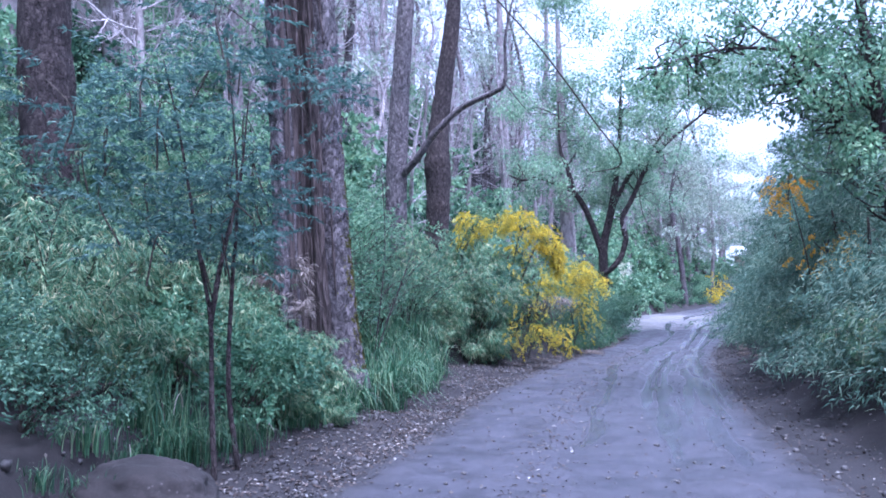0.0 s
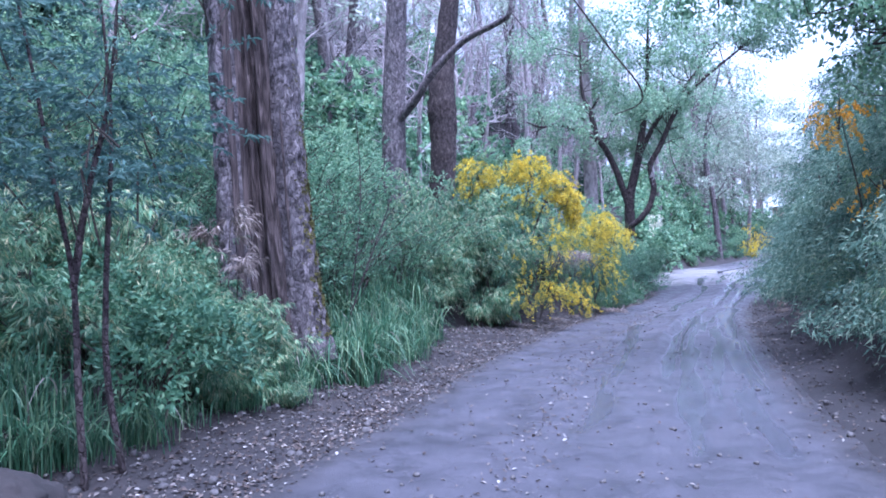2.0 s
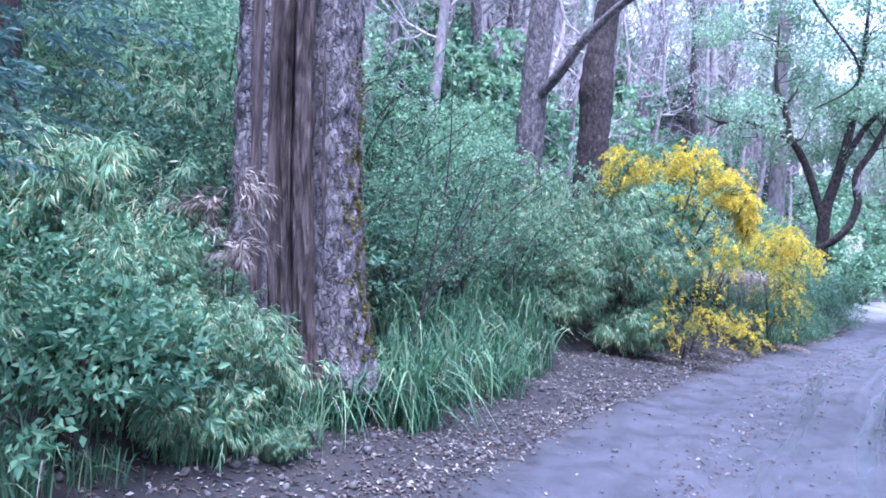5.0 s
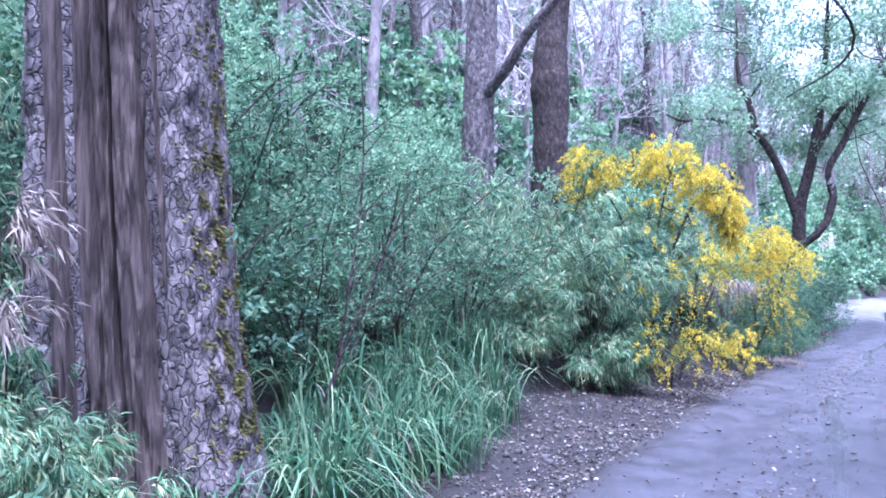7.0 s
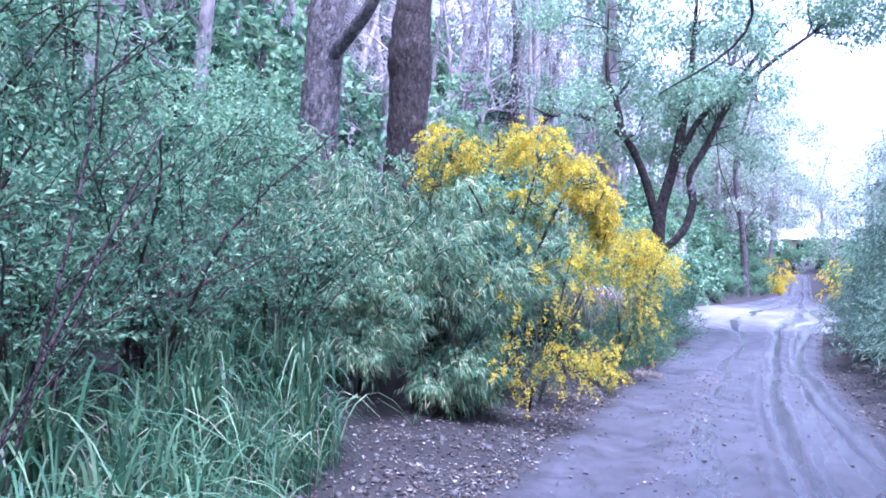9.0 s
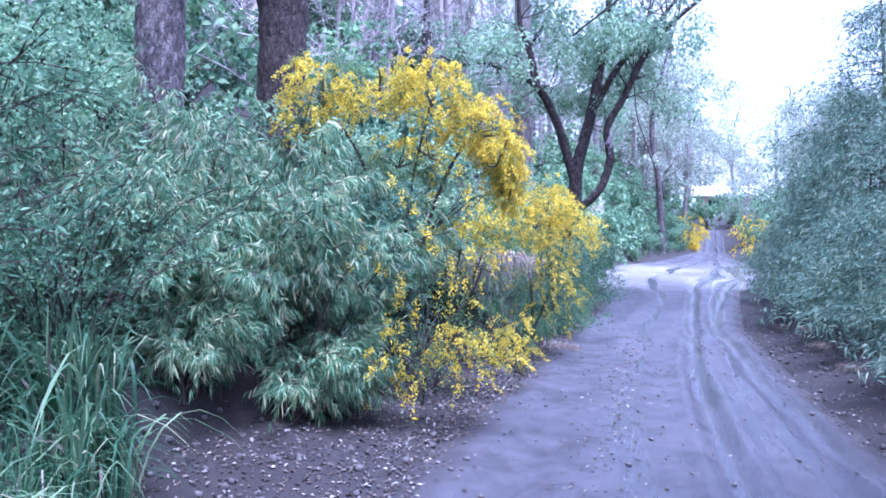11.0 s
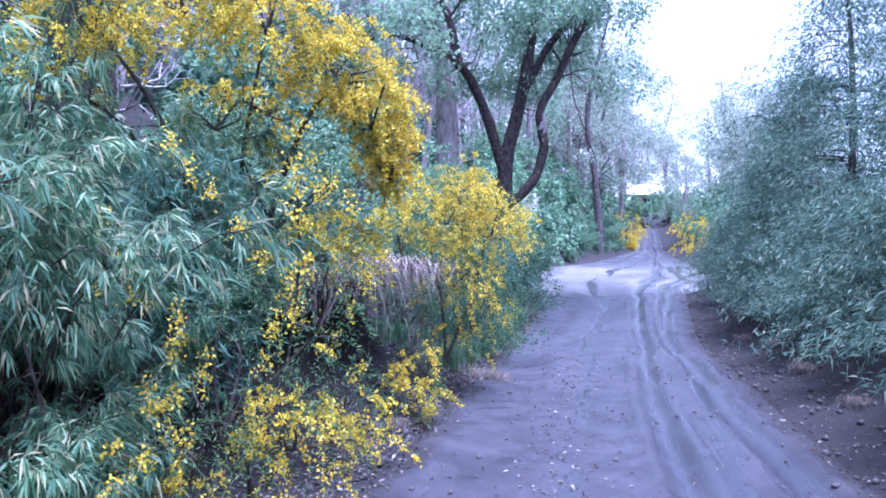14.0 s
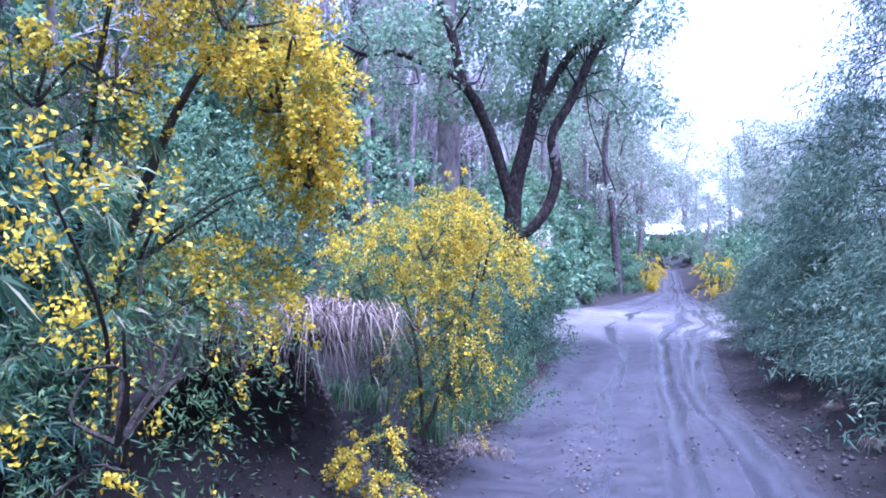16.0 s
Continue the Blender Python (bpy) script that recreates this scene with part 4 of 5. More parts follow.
for k, x, y, s in ((1, -3.3, 4.0, 0.55), (1, -3.7, 3.2, 0.7), (0, -2.3, 10.2, 0.85), (0, -1.5, 12.9, 0.7), (2, -3.2, 12.6, 0.9), (2, -2.2, 14.2, 0.9), (1, -4.6, 7.2, 1.1), (1, -4.9, 4.2, 1.0), (1, -3.9, 3.6, 0.8), (1, -6.2, 6.8, 1.3), (0, -5.6, 9.8, 1.3), (1, -2.9, 8.6, 1.1), (2, -4.2, 10.8, 1.2),
                   (1, 2.0, 17.6, 0.8), (1, 3.2, 18.9, 0.75), (1, 4.2, 20.0, 0.7), (1, 4.7, 21.2, 0.75), (1, 5.3, 22.6, 0.8), (0, 3.2, 20.5, 1.0), (0, 4.2, 22.5, 1.0), (0, 5.5, 24.2, 0.9),
                   (1, 6.3, 24.6, 0.7), (0, 7.0, 26.8, 0.8), (1, 7.4, 27.6, 0.8), (2, 4.0, 24.5, 0.9), (2, 2.0, 19.8, 1.0), (2, 0.8, 18.6, 0.9), (2, -1.6, 17.5, 1.0), (0, -0.9, 16.2, 0.8),
                   (2, -5.0, 13.0, 1.2), (2, -4.4, 16.2, 1.2), (2, -6.2, 15.2, 1.3), (1, -6.8, 11.0, 1.4), (0, 0.4, 15.9, 0.8), (1, -7.2, 3.4, 1.4), (1, -8.0, 8.0, 1.6),
                   (1, -6.0, 2.0, 1.2), (1, -5.2, 0.5, 1.0)):
    place(shr[k], x, y, s)
for x in np.arange(-30, 14, 2.3):
    for y in np.arange(2, 64, 2.3):
        x2, y2 = x + rng.uniform(-1, 1), y + rng.uniform(-1, 1)
        d = at_y(VERGE_L, y2) - x2
        if 5.0 < d < 20 and rng.random() < 0.5:
            place(far_shr[rng.integers(0, 3)], x2, y2, rng.uniform(0.8, 1.5))

# dark-stemmed saplings with layered blue-green foliage
def sapling(base, stems, clumps):
    root = thing("sapling", "slim dark-stemmed sapling with layered blue-green foliage", "tree", "blue-green saplings", at=base)
    o = np.array(base)
    for line in stems:
        hp = Heap()
        tube(hp, spline([np.array(q) - o for q in line], 5), (0.024, 0.019, 0.013, 0.005), 7, 0.06)
        part("stem", hp, BARK_DARK, root)
    fol = Heap()
    tw = Heap()
    for c, r in clumps:
        c = np.array(c) - o
        tube(tw, spline([c + np.array([0, 0, -0.35]), c + rng.normal(0, 0.1, 3), c + rand_dirs(1)[0] * r * 0.8], 4), (0.008, 0.003), 4)
        for _ in range(int(56 * r)):
            d = unit(rng.normal(0, 1, 3) * np.array([1, 1, 0.25]))
            p = c + d * r * rng.uniform(0.1, 1) + rng.normal(0, 0.05, 3)
            m = 26
            s = rng.uniform(0, 1, (m, 1))
            leaves(fol, p + d * 0.22 * s, unit(d * 0.6 + rng.normal(0, 0.6, (m, 3)) * np.array([1, 1, 0.5])), rng.uniform(0.04, 0.075, m), rng.uniform(0.012, 0.02, m), 0.2)
    tagged(part("twig_work", tw, STEM, root), kind="stuff")
    part("foliage", fol, L_BLUE, root)


sapling((-2.15, 4.6, G(-2.15, 4.6) - 0.05), [[(-2.15, 4.6, 0), (-2.18, 4.6, 0.65), (-2.2, 4.6, 1.26), (-2.3, 4.6, 1.79), (-2.45, 4.6, 2.64), (-2.6, 4.6, 3.3)],
                                    [(-2.2, 4.6, 1.2), (-2.12, 4.6, 1.7), (-2.0, 4.65, 2.3), (-1.95, 4.7, 3.0)]],
        [((-2.5 + rng.normal(0, 0.45), 4.5 + rng.normal(0, 0.35), z), rng.uniform(0.25, 0.5)) for z in np.linspace(1.75, 3.4, 18)])
sapling((-2.02, 4.85, G(-2.02, 4.85) - 0.05), [[(-2.02, 4.85, 0), (-2.1, 4.8, 0.72), (-2.08, 4.8, 1.53), (-2.05, 4.8, 2.31), (-2.16, 4.8, 3.6)]],
        [((-2.0 + rng.normal(0, 0.4), 4.9 + rng.normal(0, 0.3), z), rng.uniform(0.22, 0.42)) for z in np.linspace(1.8, 3.5, 13)])

# flowering broom by the road
broom("large broom bush arching over, covered in yellow flowers", (1.5, 15.0, 0.2),
      [((-0.78, -0.2, 2.8), (0.34, 0.35, 0.34), 300, 0.75, 0.16), ((-0.9, -0.2, 2.45), (0.22, 0.3, 0.2), 90, 0.7, 0.16), ((-0.25, -0.2, 2.86), (0.36, 0.3, 0.2), 200, 0.75, 0.16), ((0.25, -0.2, 2.8), (0.42, 0.35, 0.28), 330, 0.8, 0.16),
       ((0.68, -0.2, 2.55), (0.26, 0.28, 0.22), 230, 0.93, 0.15), ((0.92, -0.15, 2.25), (0.2, 0.22, 0.26), 230, 0.95, 0.13), ((1.06, -0.1, 1.92), (0.08, 0.1, 0.26), 120, 0.96, 0.11),
       ((-0.05, -0.2, 2.15), (0.3, 0.3, 0.18), 150, 0.85, 0.16), ((0.25, -0.15, 2.25), (0.22, 0.3, 0.15), 70, 0.7, 0.16), ((0.65, 0.0, 1.35), (0.35, 0.3, 0.22), 190, 0.6, 0.2), ((0.3, 0.1, 1.7), (0.8, 0.3, 0.45), 300, 0.08, 0.2)],
      [([(0, 0.3, -0.1), (-0.1, 0.1, 1.2), (-0.4, 0, 2.1), (-0.8, -0.1, 2.7)], 0.03), ([(0.05, 0.2, 0.5), (0.3, 0, 1.6), (0.6, -0.1, 2.3), (0.95, -0.2, 2.4)], 0.028),
       ([(0, 0.2, 0.8), (0.1, 0, 1.9), (0.25, -0.2, 2.7)], 0.025), ([(0.1, 0.2, 0.4), (-0.5, 0, 1.9), (-1.05, -0.25, 2.35)], 0.02)], size=0.026)
broom("rounded broom bush thick with yellow flowers", (3.5, 17.6, 0.33),
      [((-0.05, -0.1, 1.6), (0.42, 0.45, 0.36), 520, 0.85, 0.24), ((-0.5, -0.2, 1.25), (0.34, 0.4, 0.34), 340, 0.8, 0.24), ((0.45, 0.0, 1.45), (0.32, 0.4, 0.36), 340, 0.82, 0.24), ((0.0, -0.2, 0.95), (0.52, 0.4, 0.32), 360, 0.65, 0.24), ((0.15, 0.0, 1.85), (0.25, 0.25, 0.2), 110, 0.8, 0.26),
       ((0.25, 0.0, 0.5), (0.65, 0.45, 0.4), 520, 0.15, 0.2)],
      [([(0, 0, -0.1), (-0.1, -0.1, 0.7), (-0.35, -0.2, 1.6)], 0.02), ([(0, 0, 0), (0.3, 0, 0.8), (0.5, 0.1, 1.7)], 0.02)], size=0.026)
broom("low broom leaning out over the road edge with yellow flowers", (1.1, 13.9, 0.2),
      [((0.4, -0.4, 0.45), (0.3, 0.25, 0.18), 70, 0.65, 0.18), ((0.85, -0.35, 0.5), (0.32, 0.25, 0.2), 80, 0.68, 0.18), ((0.15, -0.35, 0.2), (0.2, 0.2, 0.13), 60, 0.75, 0.16), ((1.1, -0.2, 0.6), (0.2, 0.2, 0.18), 60, 0.7, 0.16)],
      [([(0, 0, -0.1), (0.3, -0.2, 0.35), (0.5, -0.4, 0.5)], 0.012), ([(0, 0, -0.1), (0.5, -0.15, 0.5), (1.0, -0.3, 0.6)], 0.012)], size=0.024)
trail = broom("trailing broom hung with strings of yellow flowers", (1.7, 14.1, 0.15),
              [((-0.1, -0.45, 0.75), (0.5, 0.35, 0.5), 110, 0.02, 0.24), ((0.35, -0.3, 1.2), (0.4, 0.35, 0.4), 110, 0.03, 0.24), ((0.3, 0.5, 1.2), (0.5, 0.4, 0.4), 150, 0.12, 0.24)],
              [([(0, 0.2, -0.1), (0, -0.2, 0.6), (-0.2, -0.6, 0.9)], 0.014), ([(0.1, 0.2, 0), (0.3, 0, 0.8), (0.4, -0.5, 1.3)], 0.014), ([(0.1, 0.2, 0), (0.25, 0, 1.1), (0.25, -0.7, 1.7)], 0.012)], size=0.026)
hp = Heap()
for a_, b_, m in (((-0.42, -0.65, 1.2), (-0.15, -0.65, 0.8), 7), ((-0.1, 0.05, 1.5), (0.35, 0.1, 1.0), 8), ((0.2, -0.7, 1.72), (0.45, -0.65, 1.58), 5), ((0.22, -0.75, 1.55), (0.27, -0.7, 1.3), 3), ((0.2, -0.7, 1.1), (0.1, -0.72, 0.9), 3),
                  ((-0.35, -0.75, 0.75), (-0.2, -0.75, 0.3), 7), ((0.05, -0.6, 0.7), (0.2, -0.65, 0.3), 6), ((-0.3, -0.4, 1.9), (-0.1, -0.3, 1.5), 4), ((0.1, -0.2, 2.1), (0.4, -0.1, 1.7), 4), ((-0.6, -0.4, 1.5), (-0.7, -0.45, 1.2), 3)):
    for k in range(m):
        c = np.array(a_) + (np.array(b_) - np.array(a_)) * (k / max(m - 1, 1)) + rng.normal(0, 0.03, 3)
        n = 34
        leaves(hp, c + rng.normal(0, 1, (n, 3)) * np.array([0.024, 0.024, 0.036]), rand_dirs(n), rng.uniform(0.015, 0.026, n), rng.uniform(0.012, 0.02, n))
part("flower_string", hp, FLOWER, trail, "hanging strings of yellow flowers")
broom("small broom sprout with yellow flowers on the bank", (3.0, 16.35, G(3.0, 16.35)),
      [((0, 0, 0.4), (0.2, 0.2, 0.35), 170, 0.7, 0.14)], [([(0, 0, -0.05), (0.05, 0, 0.3), (0.1, 0, 0.7)], 0.008)], size=0.026)
# dry thatch hanging over the undercut bank
straw = tussock("clump of dry tan grass hanging over the bank", 440, 0.55, 1.15, STRAW, "dry_grass", "dry grass", 0.009, 1.7, 0.4, 0.24)
LEDGE_Z = G(2.25, 16.95) - 0.14
bm = bmesh.new()
bmesh.ops.create_icosphere(bm, subdivisions=4, radius=1.0)
for v in bm.verts:
    v.co *= 1 + 0.25 * noise.noise(v.co * 2.2) + 0.1 * noise.noise(v.co * 7)
    v.co = Vector((v.co.x * 0.68, v.co.y * 0.5, v.co.z * 0.12))
me = bpy.data.meshes.new("turf_ledge")
bm.to_mesh(me)
bm.free()
me.materials.append(EARTH)
ledge = new("turf_ledge", me)
ledge.location = (2.2, 16.6, LEDGE_Z)
tagged(ledge, "overhanging ledge of dark turf on the undercut bank", "earth bank", kind="structure")
settle(straw, 2.35, 16.4, 1.0, 0, dz=LEDGE_Z + 0.06 - G(2.35, 16.4))
for x, y, s in ((1.75, 16.4, 0.9), (2.05, 16.35, 1.0), (2.6, 16.45, 0.95), (2.75, 16.7, 0.8), (2.2, 16.6, 1.0), (1.9, 16.65, 0.8)):
    place(straw, x, y, s, dz=LEDGE_Z + 0.06 - G(x, y))
for x, y, s in ((7.3, 16.2, 0.35), (8.1, 18.1, 0.4), (8.9, 19.8, 0.35), (6.4, 13.4, 0.35), (9.6, 21.6, 0.4), (4.2, 18.6, 0.5), (2.3, 15.75, 0.3), (2.75, 16.2, 0.3)):
    place(straw, x, y, s)

# grass along the verge
gra = [tussock("tall green grass tussock with bowing blades", 220, 1.2, 1.0, width=0.019, sag=0.95, least=0.05, crown=0.13), tussock("green grass tussock with bowing blades", 200, 0.8, 0.9, width=0.012, sag=0.75, least=0.05, crown=0.12), tussock("short ragged roadside grass", 110, 0.32, 0.6, width=0.009)]
for ob, (x, y) in zip(gra, [(-1.05, 8.6), (-0.75, 9.9), (-1.0, 9.6)]):
    settle(ob, x, y, 1.0, 0)
for k, x, y, s in ((0, -1.0, 8.35, 0.95), (0, -0.85, 9.2, 1.0), (0, -1.2, 8.9, 0.95), (0, -0.75, 9.7, 0.95), (0, -0.9, 10.5, 0.95), (1, -0.55, 9.9, 1.0), (0, -1.3, 9.5, 1.0), (0, -1.0, 10.1, 0.95), (0, -0.55, 10.6, 0.85), (1, -0.5, 10.2, 1.0), (1, -0.35, 11.0, 1.0),
                   (0, -0.3, 11.5, 0.9), (0, -0.5, 11.9, 1.0), (0, -1.0, 11.3, 0.9), (1, -0.8, 12.3, 1.0), (0, -1.2, 12.0, 0.9), (1, -0.6, 11.2, 0.9), (1, -1.45, 8.2, 0.9), (1, -1.6, 7.3, 0.8), (0, -1.35, 7.75, 0.7), (0, -1.65, 6.85, 0.65), (1, -1.8, 6.5, 0.75), (1, -1.45, 7.15, 0.8), (1, -2.0, 6.6, 0.8),
                   (1, -2.55, 4.75, 0.9), (1, -2.35, 4.9, 0.8), (1, -2.2, 5.5, 0.9), (1, -2.75, 5.0, 1.0), (2, -2.05, 6.0, 1.0), (2, -1.8, 6.6, 1.0), (2, -1.55, 7.1, 1.0), (2, -2.3, 5.3, 1.0),
                   (1, 4.1, 19.4, 0.8), (1, 4.5, 20.2, 0.8), (1, 5.0, 21.3, 0.8), (1, 5.4, 22.2, 0.8), (1, 3.7, 18.6, 0.8), (1, 5.9, 23.4, 0.9)):
    place(gra[k], x, y, s)
for y in np.arange(3.5, 11.8, 0.28):
    place(gra[2], at_y(VERGE_L, y) - rng.uniform(-0.05, 0.35), y, rng.uniform(0.7, 1.2))
for y in np.arange(17, 40, 0.6):
    place(gra[2], at_y(VERGE_L, y) - rng.uniform(0, 0.4), y, rng.uniform(0.8, 1.6))

# ---- the other side of the road ----
def evergreen(label, r, h, n, low=0.5):
    """A dense bush of flat drooping sprays."""
    root = thing("evergreen_shrub", label, "bush", "evergreen shrubs")
    stems, fol = Heap(), Heap()
    tube(stems, spline([(0, 0, -0.2), (0.1, 0, h * 0.5), (0, 0.1, h * 0.95)], 6), (0.07, 0.05, 0.015), 8, 0.05)
    for i in range(n):
        z = h * (low / h + (1 - low / h) * rng.random())
        az_ = rng.uniform(0, 2 * math.pi)
        reach = r * rng.uniform(0.45, 1.1) * (1.0 - 0.72 * max(z / h - 0.35, 0) / 0.65) * (0.75 + 0.5 * float(field(az_ * 2 + 5, z * 1.3 + 5, 0.8)))
        t = np.linspace(0, 1, 6)
        line = np.stack([np.cos(az_) * reach * t, np.sin(az_) * reach * t, z - 0.25 + 0.35 * t * reach / r - 0.4 * t ** 2.5], -1)
        if i % 7 == 0:
            tube(stems, line, (0.012, 0.003), 4)
        m = int(56 * reach) + 16
        s = rng.uniform(0.45, 1.05, m)
        p = np.stack([np.interp(s, t, line[:, k]) for k in range(3)], -1) + rng.normal(0, 1, (m, 3)) * np.array([0.13, 0.13, 0.035])
        d = unit(np.array([math.cos(az_), math.sin(az_), -0.3]) * 0.6 + rng.normal(0, 0.6, (m, 3)))
        leaves(fol, p, d, rng.uniform(0.06, 0.13, m), rng.uniform(0.010, 0.021, m), 0.25)
    tagged(part("stem_work", stems, STEM, root), kind="stuff")
    part("foliage", fol, L_DARK, root)
    return root


eve = [evergreen("dense grey-green evergreen shrub overhanging the bank", 1.5, 2.4, 200, 0.3), evergreen("tall dark evergreen shrub with drooping sprays", 1.9, 5.2, 480, 0.3)]
settle(eve[0], 6.0, 10.0, 1.0, 40)
settle(eve[1], 7.4, 11.0, 1.1, 10)
for k, x, y, s in ((0, 5.4, 7.6, 0.9), (0, 6.8, 12.2, 1.0), (0, 7.5, 14.2, 1.0), (1, 8.9, 14.0, 1.0), (0, 8.5, 16.6, 0.95), (0, 9.4, 18.4, 1.0), (1, 10.4, 17.5, 1.1), (0, 10.3, 20.3, 0.95), (1, 11.4, 21.5, 1.15), (0, 11.0, 22.3, 0.9),
                   (0, 12.0, 24.4, 0.85), (0, 12.8, 26.2, 0.85), (1, 13.4, 25.4, 0.95), (0, 13.8, 28.4, 0.8), (0, 14.9, 30.6, 0.8), (1, 15.6, 29.6, 0.8), (0, 4.9, 5.0, 0.9), (1, 6.2, 6.0, 1.0), (1, 12.6, 18.5, 1.2), (1, 10.0, 10.5, 1.1),
                   (0, 4.6, 2.6, 0.9), (1, 5.6, 1.0, 1.0)):
    place(eve[k], x - (0.35 if k == 0 else 0.1), y, s)
for k, x, y, s in ((0, 4.75, 6.8, 0.75), (2, 5.4, 8.7, 1.0), (0, 6.1, 11.0, 0.7), (2, 6.8, 12.9, 1.0), (0, 7.9, 15.4, 0.7), (2, 8.7, 17.3, 1.0), (0, 9.6, 19.2, 0.7), (2, 10.2, 20.9, 1.0), (2, 11.4, 23.5, 1.0)):
    place(bam[k], x, y, s)
tree("leafy roadside tree overhanging the road", [(6.3, 8.6, G(6.3, 8.6)), (6.2, 8.7, 1.6), (6.0, 8.8, 3.2), (5.8, 8.8, 5.0), (5.6, 9.0, 7.0)], (0.15, 0.12, 0.1, 0.07, 0.03), bark=BARK_DARK,
     limbs=[([(6.0, 8.8, 3.0), (5.4, 9.0, 4.0), (4.9, 9.2, 4.8)], (0.06, 0.04, 0.015)), ([(5.9, 8.8, 4.0), (5.0, 9.2, 4.9), (4.1, 9.5, 5.1), (3.1, 9.8, 4.9)], (0.05, 0.035, 0.02, 0.008)), ([(5.9, 8.8, 4.2), (5.0, 9.6, 5.2), (4.4, 10.2, 6.0)], (0.05, 0.03, 0.01))],
     clumps=[((rng.uniform(4.9, 7.0), rng.uniform(8.2, 10.2), rng.uniform(3.2, 7.0)), rng.uniform(0.4, 0.7)) for _ in range(30)] + [((4.9, 9.2, 4.8), 0.6), ((4.4, 10.2, 6.0), 0.6), ((5.2, 9.6, 5.3), 0.5)] + [((rng.uniform(4.9, 6.4), rng.uniform(8.3, 9.8), rng.uniform(2.8, 5.2)), rng.uniform(0.35, 0.6)) for _ in range(22)] + [((rng.uniform(2.9, 4.9), rng.uniform(9.0, 10.4), rng.uniform(4.3, 5.6)), rng.uniform(0.25, 0.45)) for _ in range(20)], per=1100, leaf=(0.09, 0.045))
broom("orange-flowered shrub among the roadside leaves", (5.3, 9.6, G(5.3, 9.6)),
      [((-0.45, -0.3, 2.7), (0.3, 0.3, 0.25), 70, 0.8, 0.2), ((0.1, -0.3, 1.9), (0.4, 0.3, 0.25), 90, 0.8, 0.2)], [([(0.1, 0.2, -0.1), (0, 0, 1.4), (-0.4, -0.3, 2.6)], 0.02)], ORANGE, "flowering shrubs", "flowering_shrub", 0.035)

# ---- beyond the bend ----
for k, x, y, s in ((0, 8.6, 31.5, 1.0), (0, 10.0, 33.5, 1.0), (2, 9.0, 35.0, 1.1), (0, 12.0, 37.5, 0.9), (2, 10.5, 38.5, 1.2), (2, 14.0, 43.0, 1.2), (0, 15.0, 45.0, 1.2), (2, 12.0, 47.0, 1.4), (0, 19.0, 52.0, 1.2), (2, 16.5, 52, 1.4),
                   (0, 18.6, 36.5, 1.0), (0, 21.5, 41, 1.1), (2, 24.5, 46, 1.1), (2, 26.5, 50, 1.2), (0, 20.5, 37, 1.1), (0, 37, 80, 1.3), (2, 43.5, 84, 1.1), (0, 48, 86, 1.3), (2, 33, 70, 1.2), (2, 29.0, 52, 1.3), (2, 22.5, 60, 1.4), (2, 35, 62, 1.4), (0, 26.5, 67, 1.2), (2, 28.3, 68, 0.9), (0, 30, 68, 1.2), (0, 31.8, 67, 1.2), (2, 33.5, 67, 1.0), (0, 21.8, 42.5, 0.7), (0, 23.4, 46, 0.75), (0, 25.4, 50.5, 0.8), (0, 27.8, 55.5, 0.8), (0, 30.6, 60.5, 0.9), (0, 32.4, 64, 1.0), (0, 30.2, 57, 0.9), (0, 31.6, 59, 1.0), (0, 29.0, 54.6, 0.8), (0, 33.4, 61.5, 1.1), (0, 28.0, 52.4, 0.8), (0, 26.3, 48.8, 0.8)):
    place(far_shr[k], x, y, s)
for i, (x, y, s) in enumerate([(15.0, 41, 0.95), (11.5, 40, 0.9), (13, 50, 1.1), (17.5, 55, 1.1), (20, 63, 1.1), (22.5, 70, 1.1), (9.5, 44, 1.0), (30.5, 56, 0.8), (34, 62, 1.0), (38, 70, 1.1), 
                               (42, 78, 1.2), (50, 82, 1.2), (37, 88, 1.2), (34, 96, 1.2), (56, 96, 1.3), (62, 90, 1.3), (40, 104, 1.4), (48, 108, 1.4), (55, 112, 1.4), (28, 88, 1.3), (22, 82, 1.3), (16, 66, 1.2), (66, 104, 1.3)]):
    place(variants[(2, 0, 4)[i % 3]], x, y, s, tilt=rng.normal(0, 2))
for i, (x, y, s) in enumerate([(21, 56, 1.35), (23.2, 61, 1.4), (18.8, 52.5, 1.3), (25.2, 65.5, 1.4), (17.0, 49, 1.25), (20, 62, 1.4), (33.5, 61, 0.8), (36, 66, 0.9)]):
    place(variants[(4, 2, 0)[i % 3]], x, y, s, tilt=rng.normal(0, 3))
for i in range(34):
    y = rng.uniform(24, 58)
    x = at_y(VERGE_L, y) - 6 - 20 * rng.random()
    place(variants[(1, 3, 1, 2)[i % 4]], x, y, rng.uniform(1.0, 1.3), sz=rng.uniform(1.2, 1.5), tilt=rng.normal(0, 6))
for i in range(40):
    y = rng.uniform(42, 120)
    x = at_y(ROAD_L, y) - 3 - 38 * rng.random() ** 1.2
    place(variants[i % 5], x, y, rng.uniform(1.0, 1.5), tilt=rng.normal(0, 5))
for x, y, s in ((19.7, 41.5, 1.0), (22.2, 54, 0.9), (18.4, 46.0, 0.5)):
    broom("distant broom bush in full yellow flower", (x, y, G(x, y)), [((0, 0, 0.9 * s), (0.9 * s, 0.8, 0.9 * s), 330, 0.6, 0.4), ((0.5 * s, 0, 0.5 * s), (0.7 * s, 0.6 * s, 0.5 * s), 240, 0.5, 0.4 * s)],
          [([(0, 0, -0.1), (0.1, 0, 0.6), (0.2, 0, 1.2)], 0.03)], group="distant broom", size=0.06)
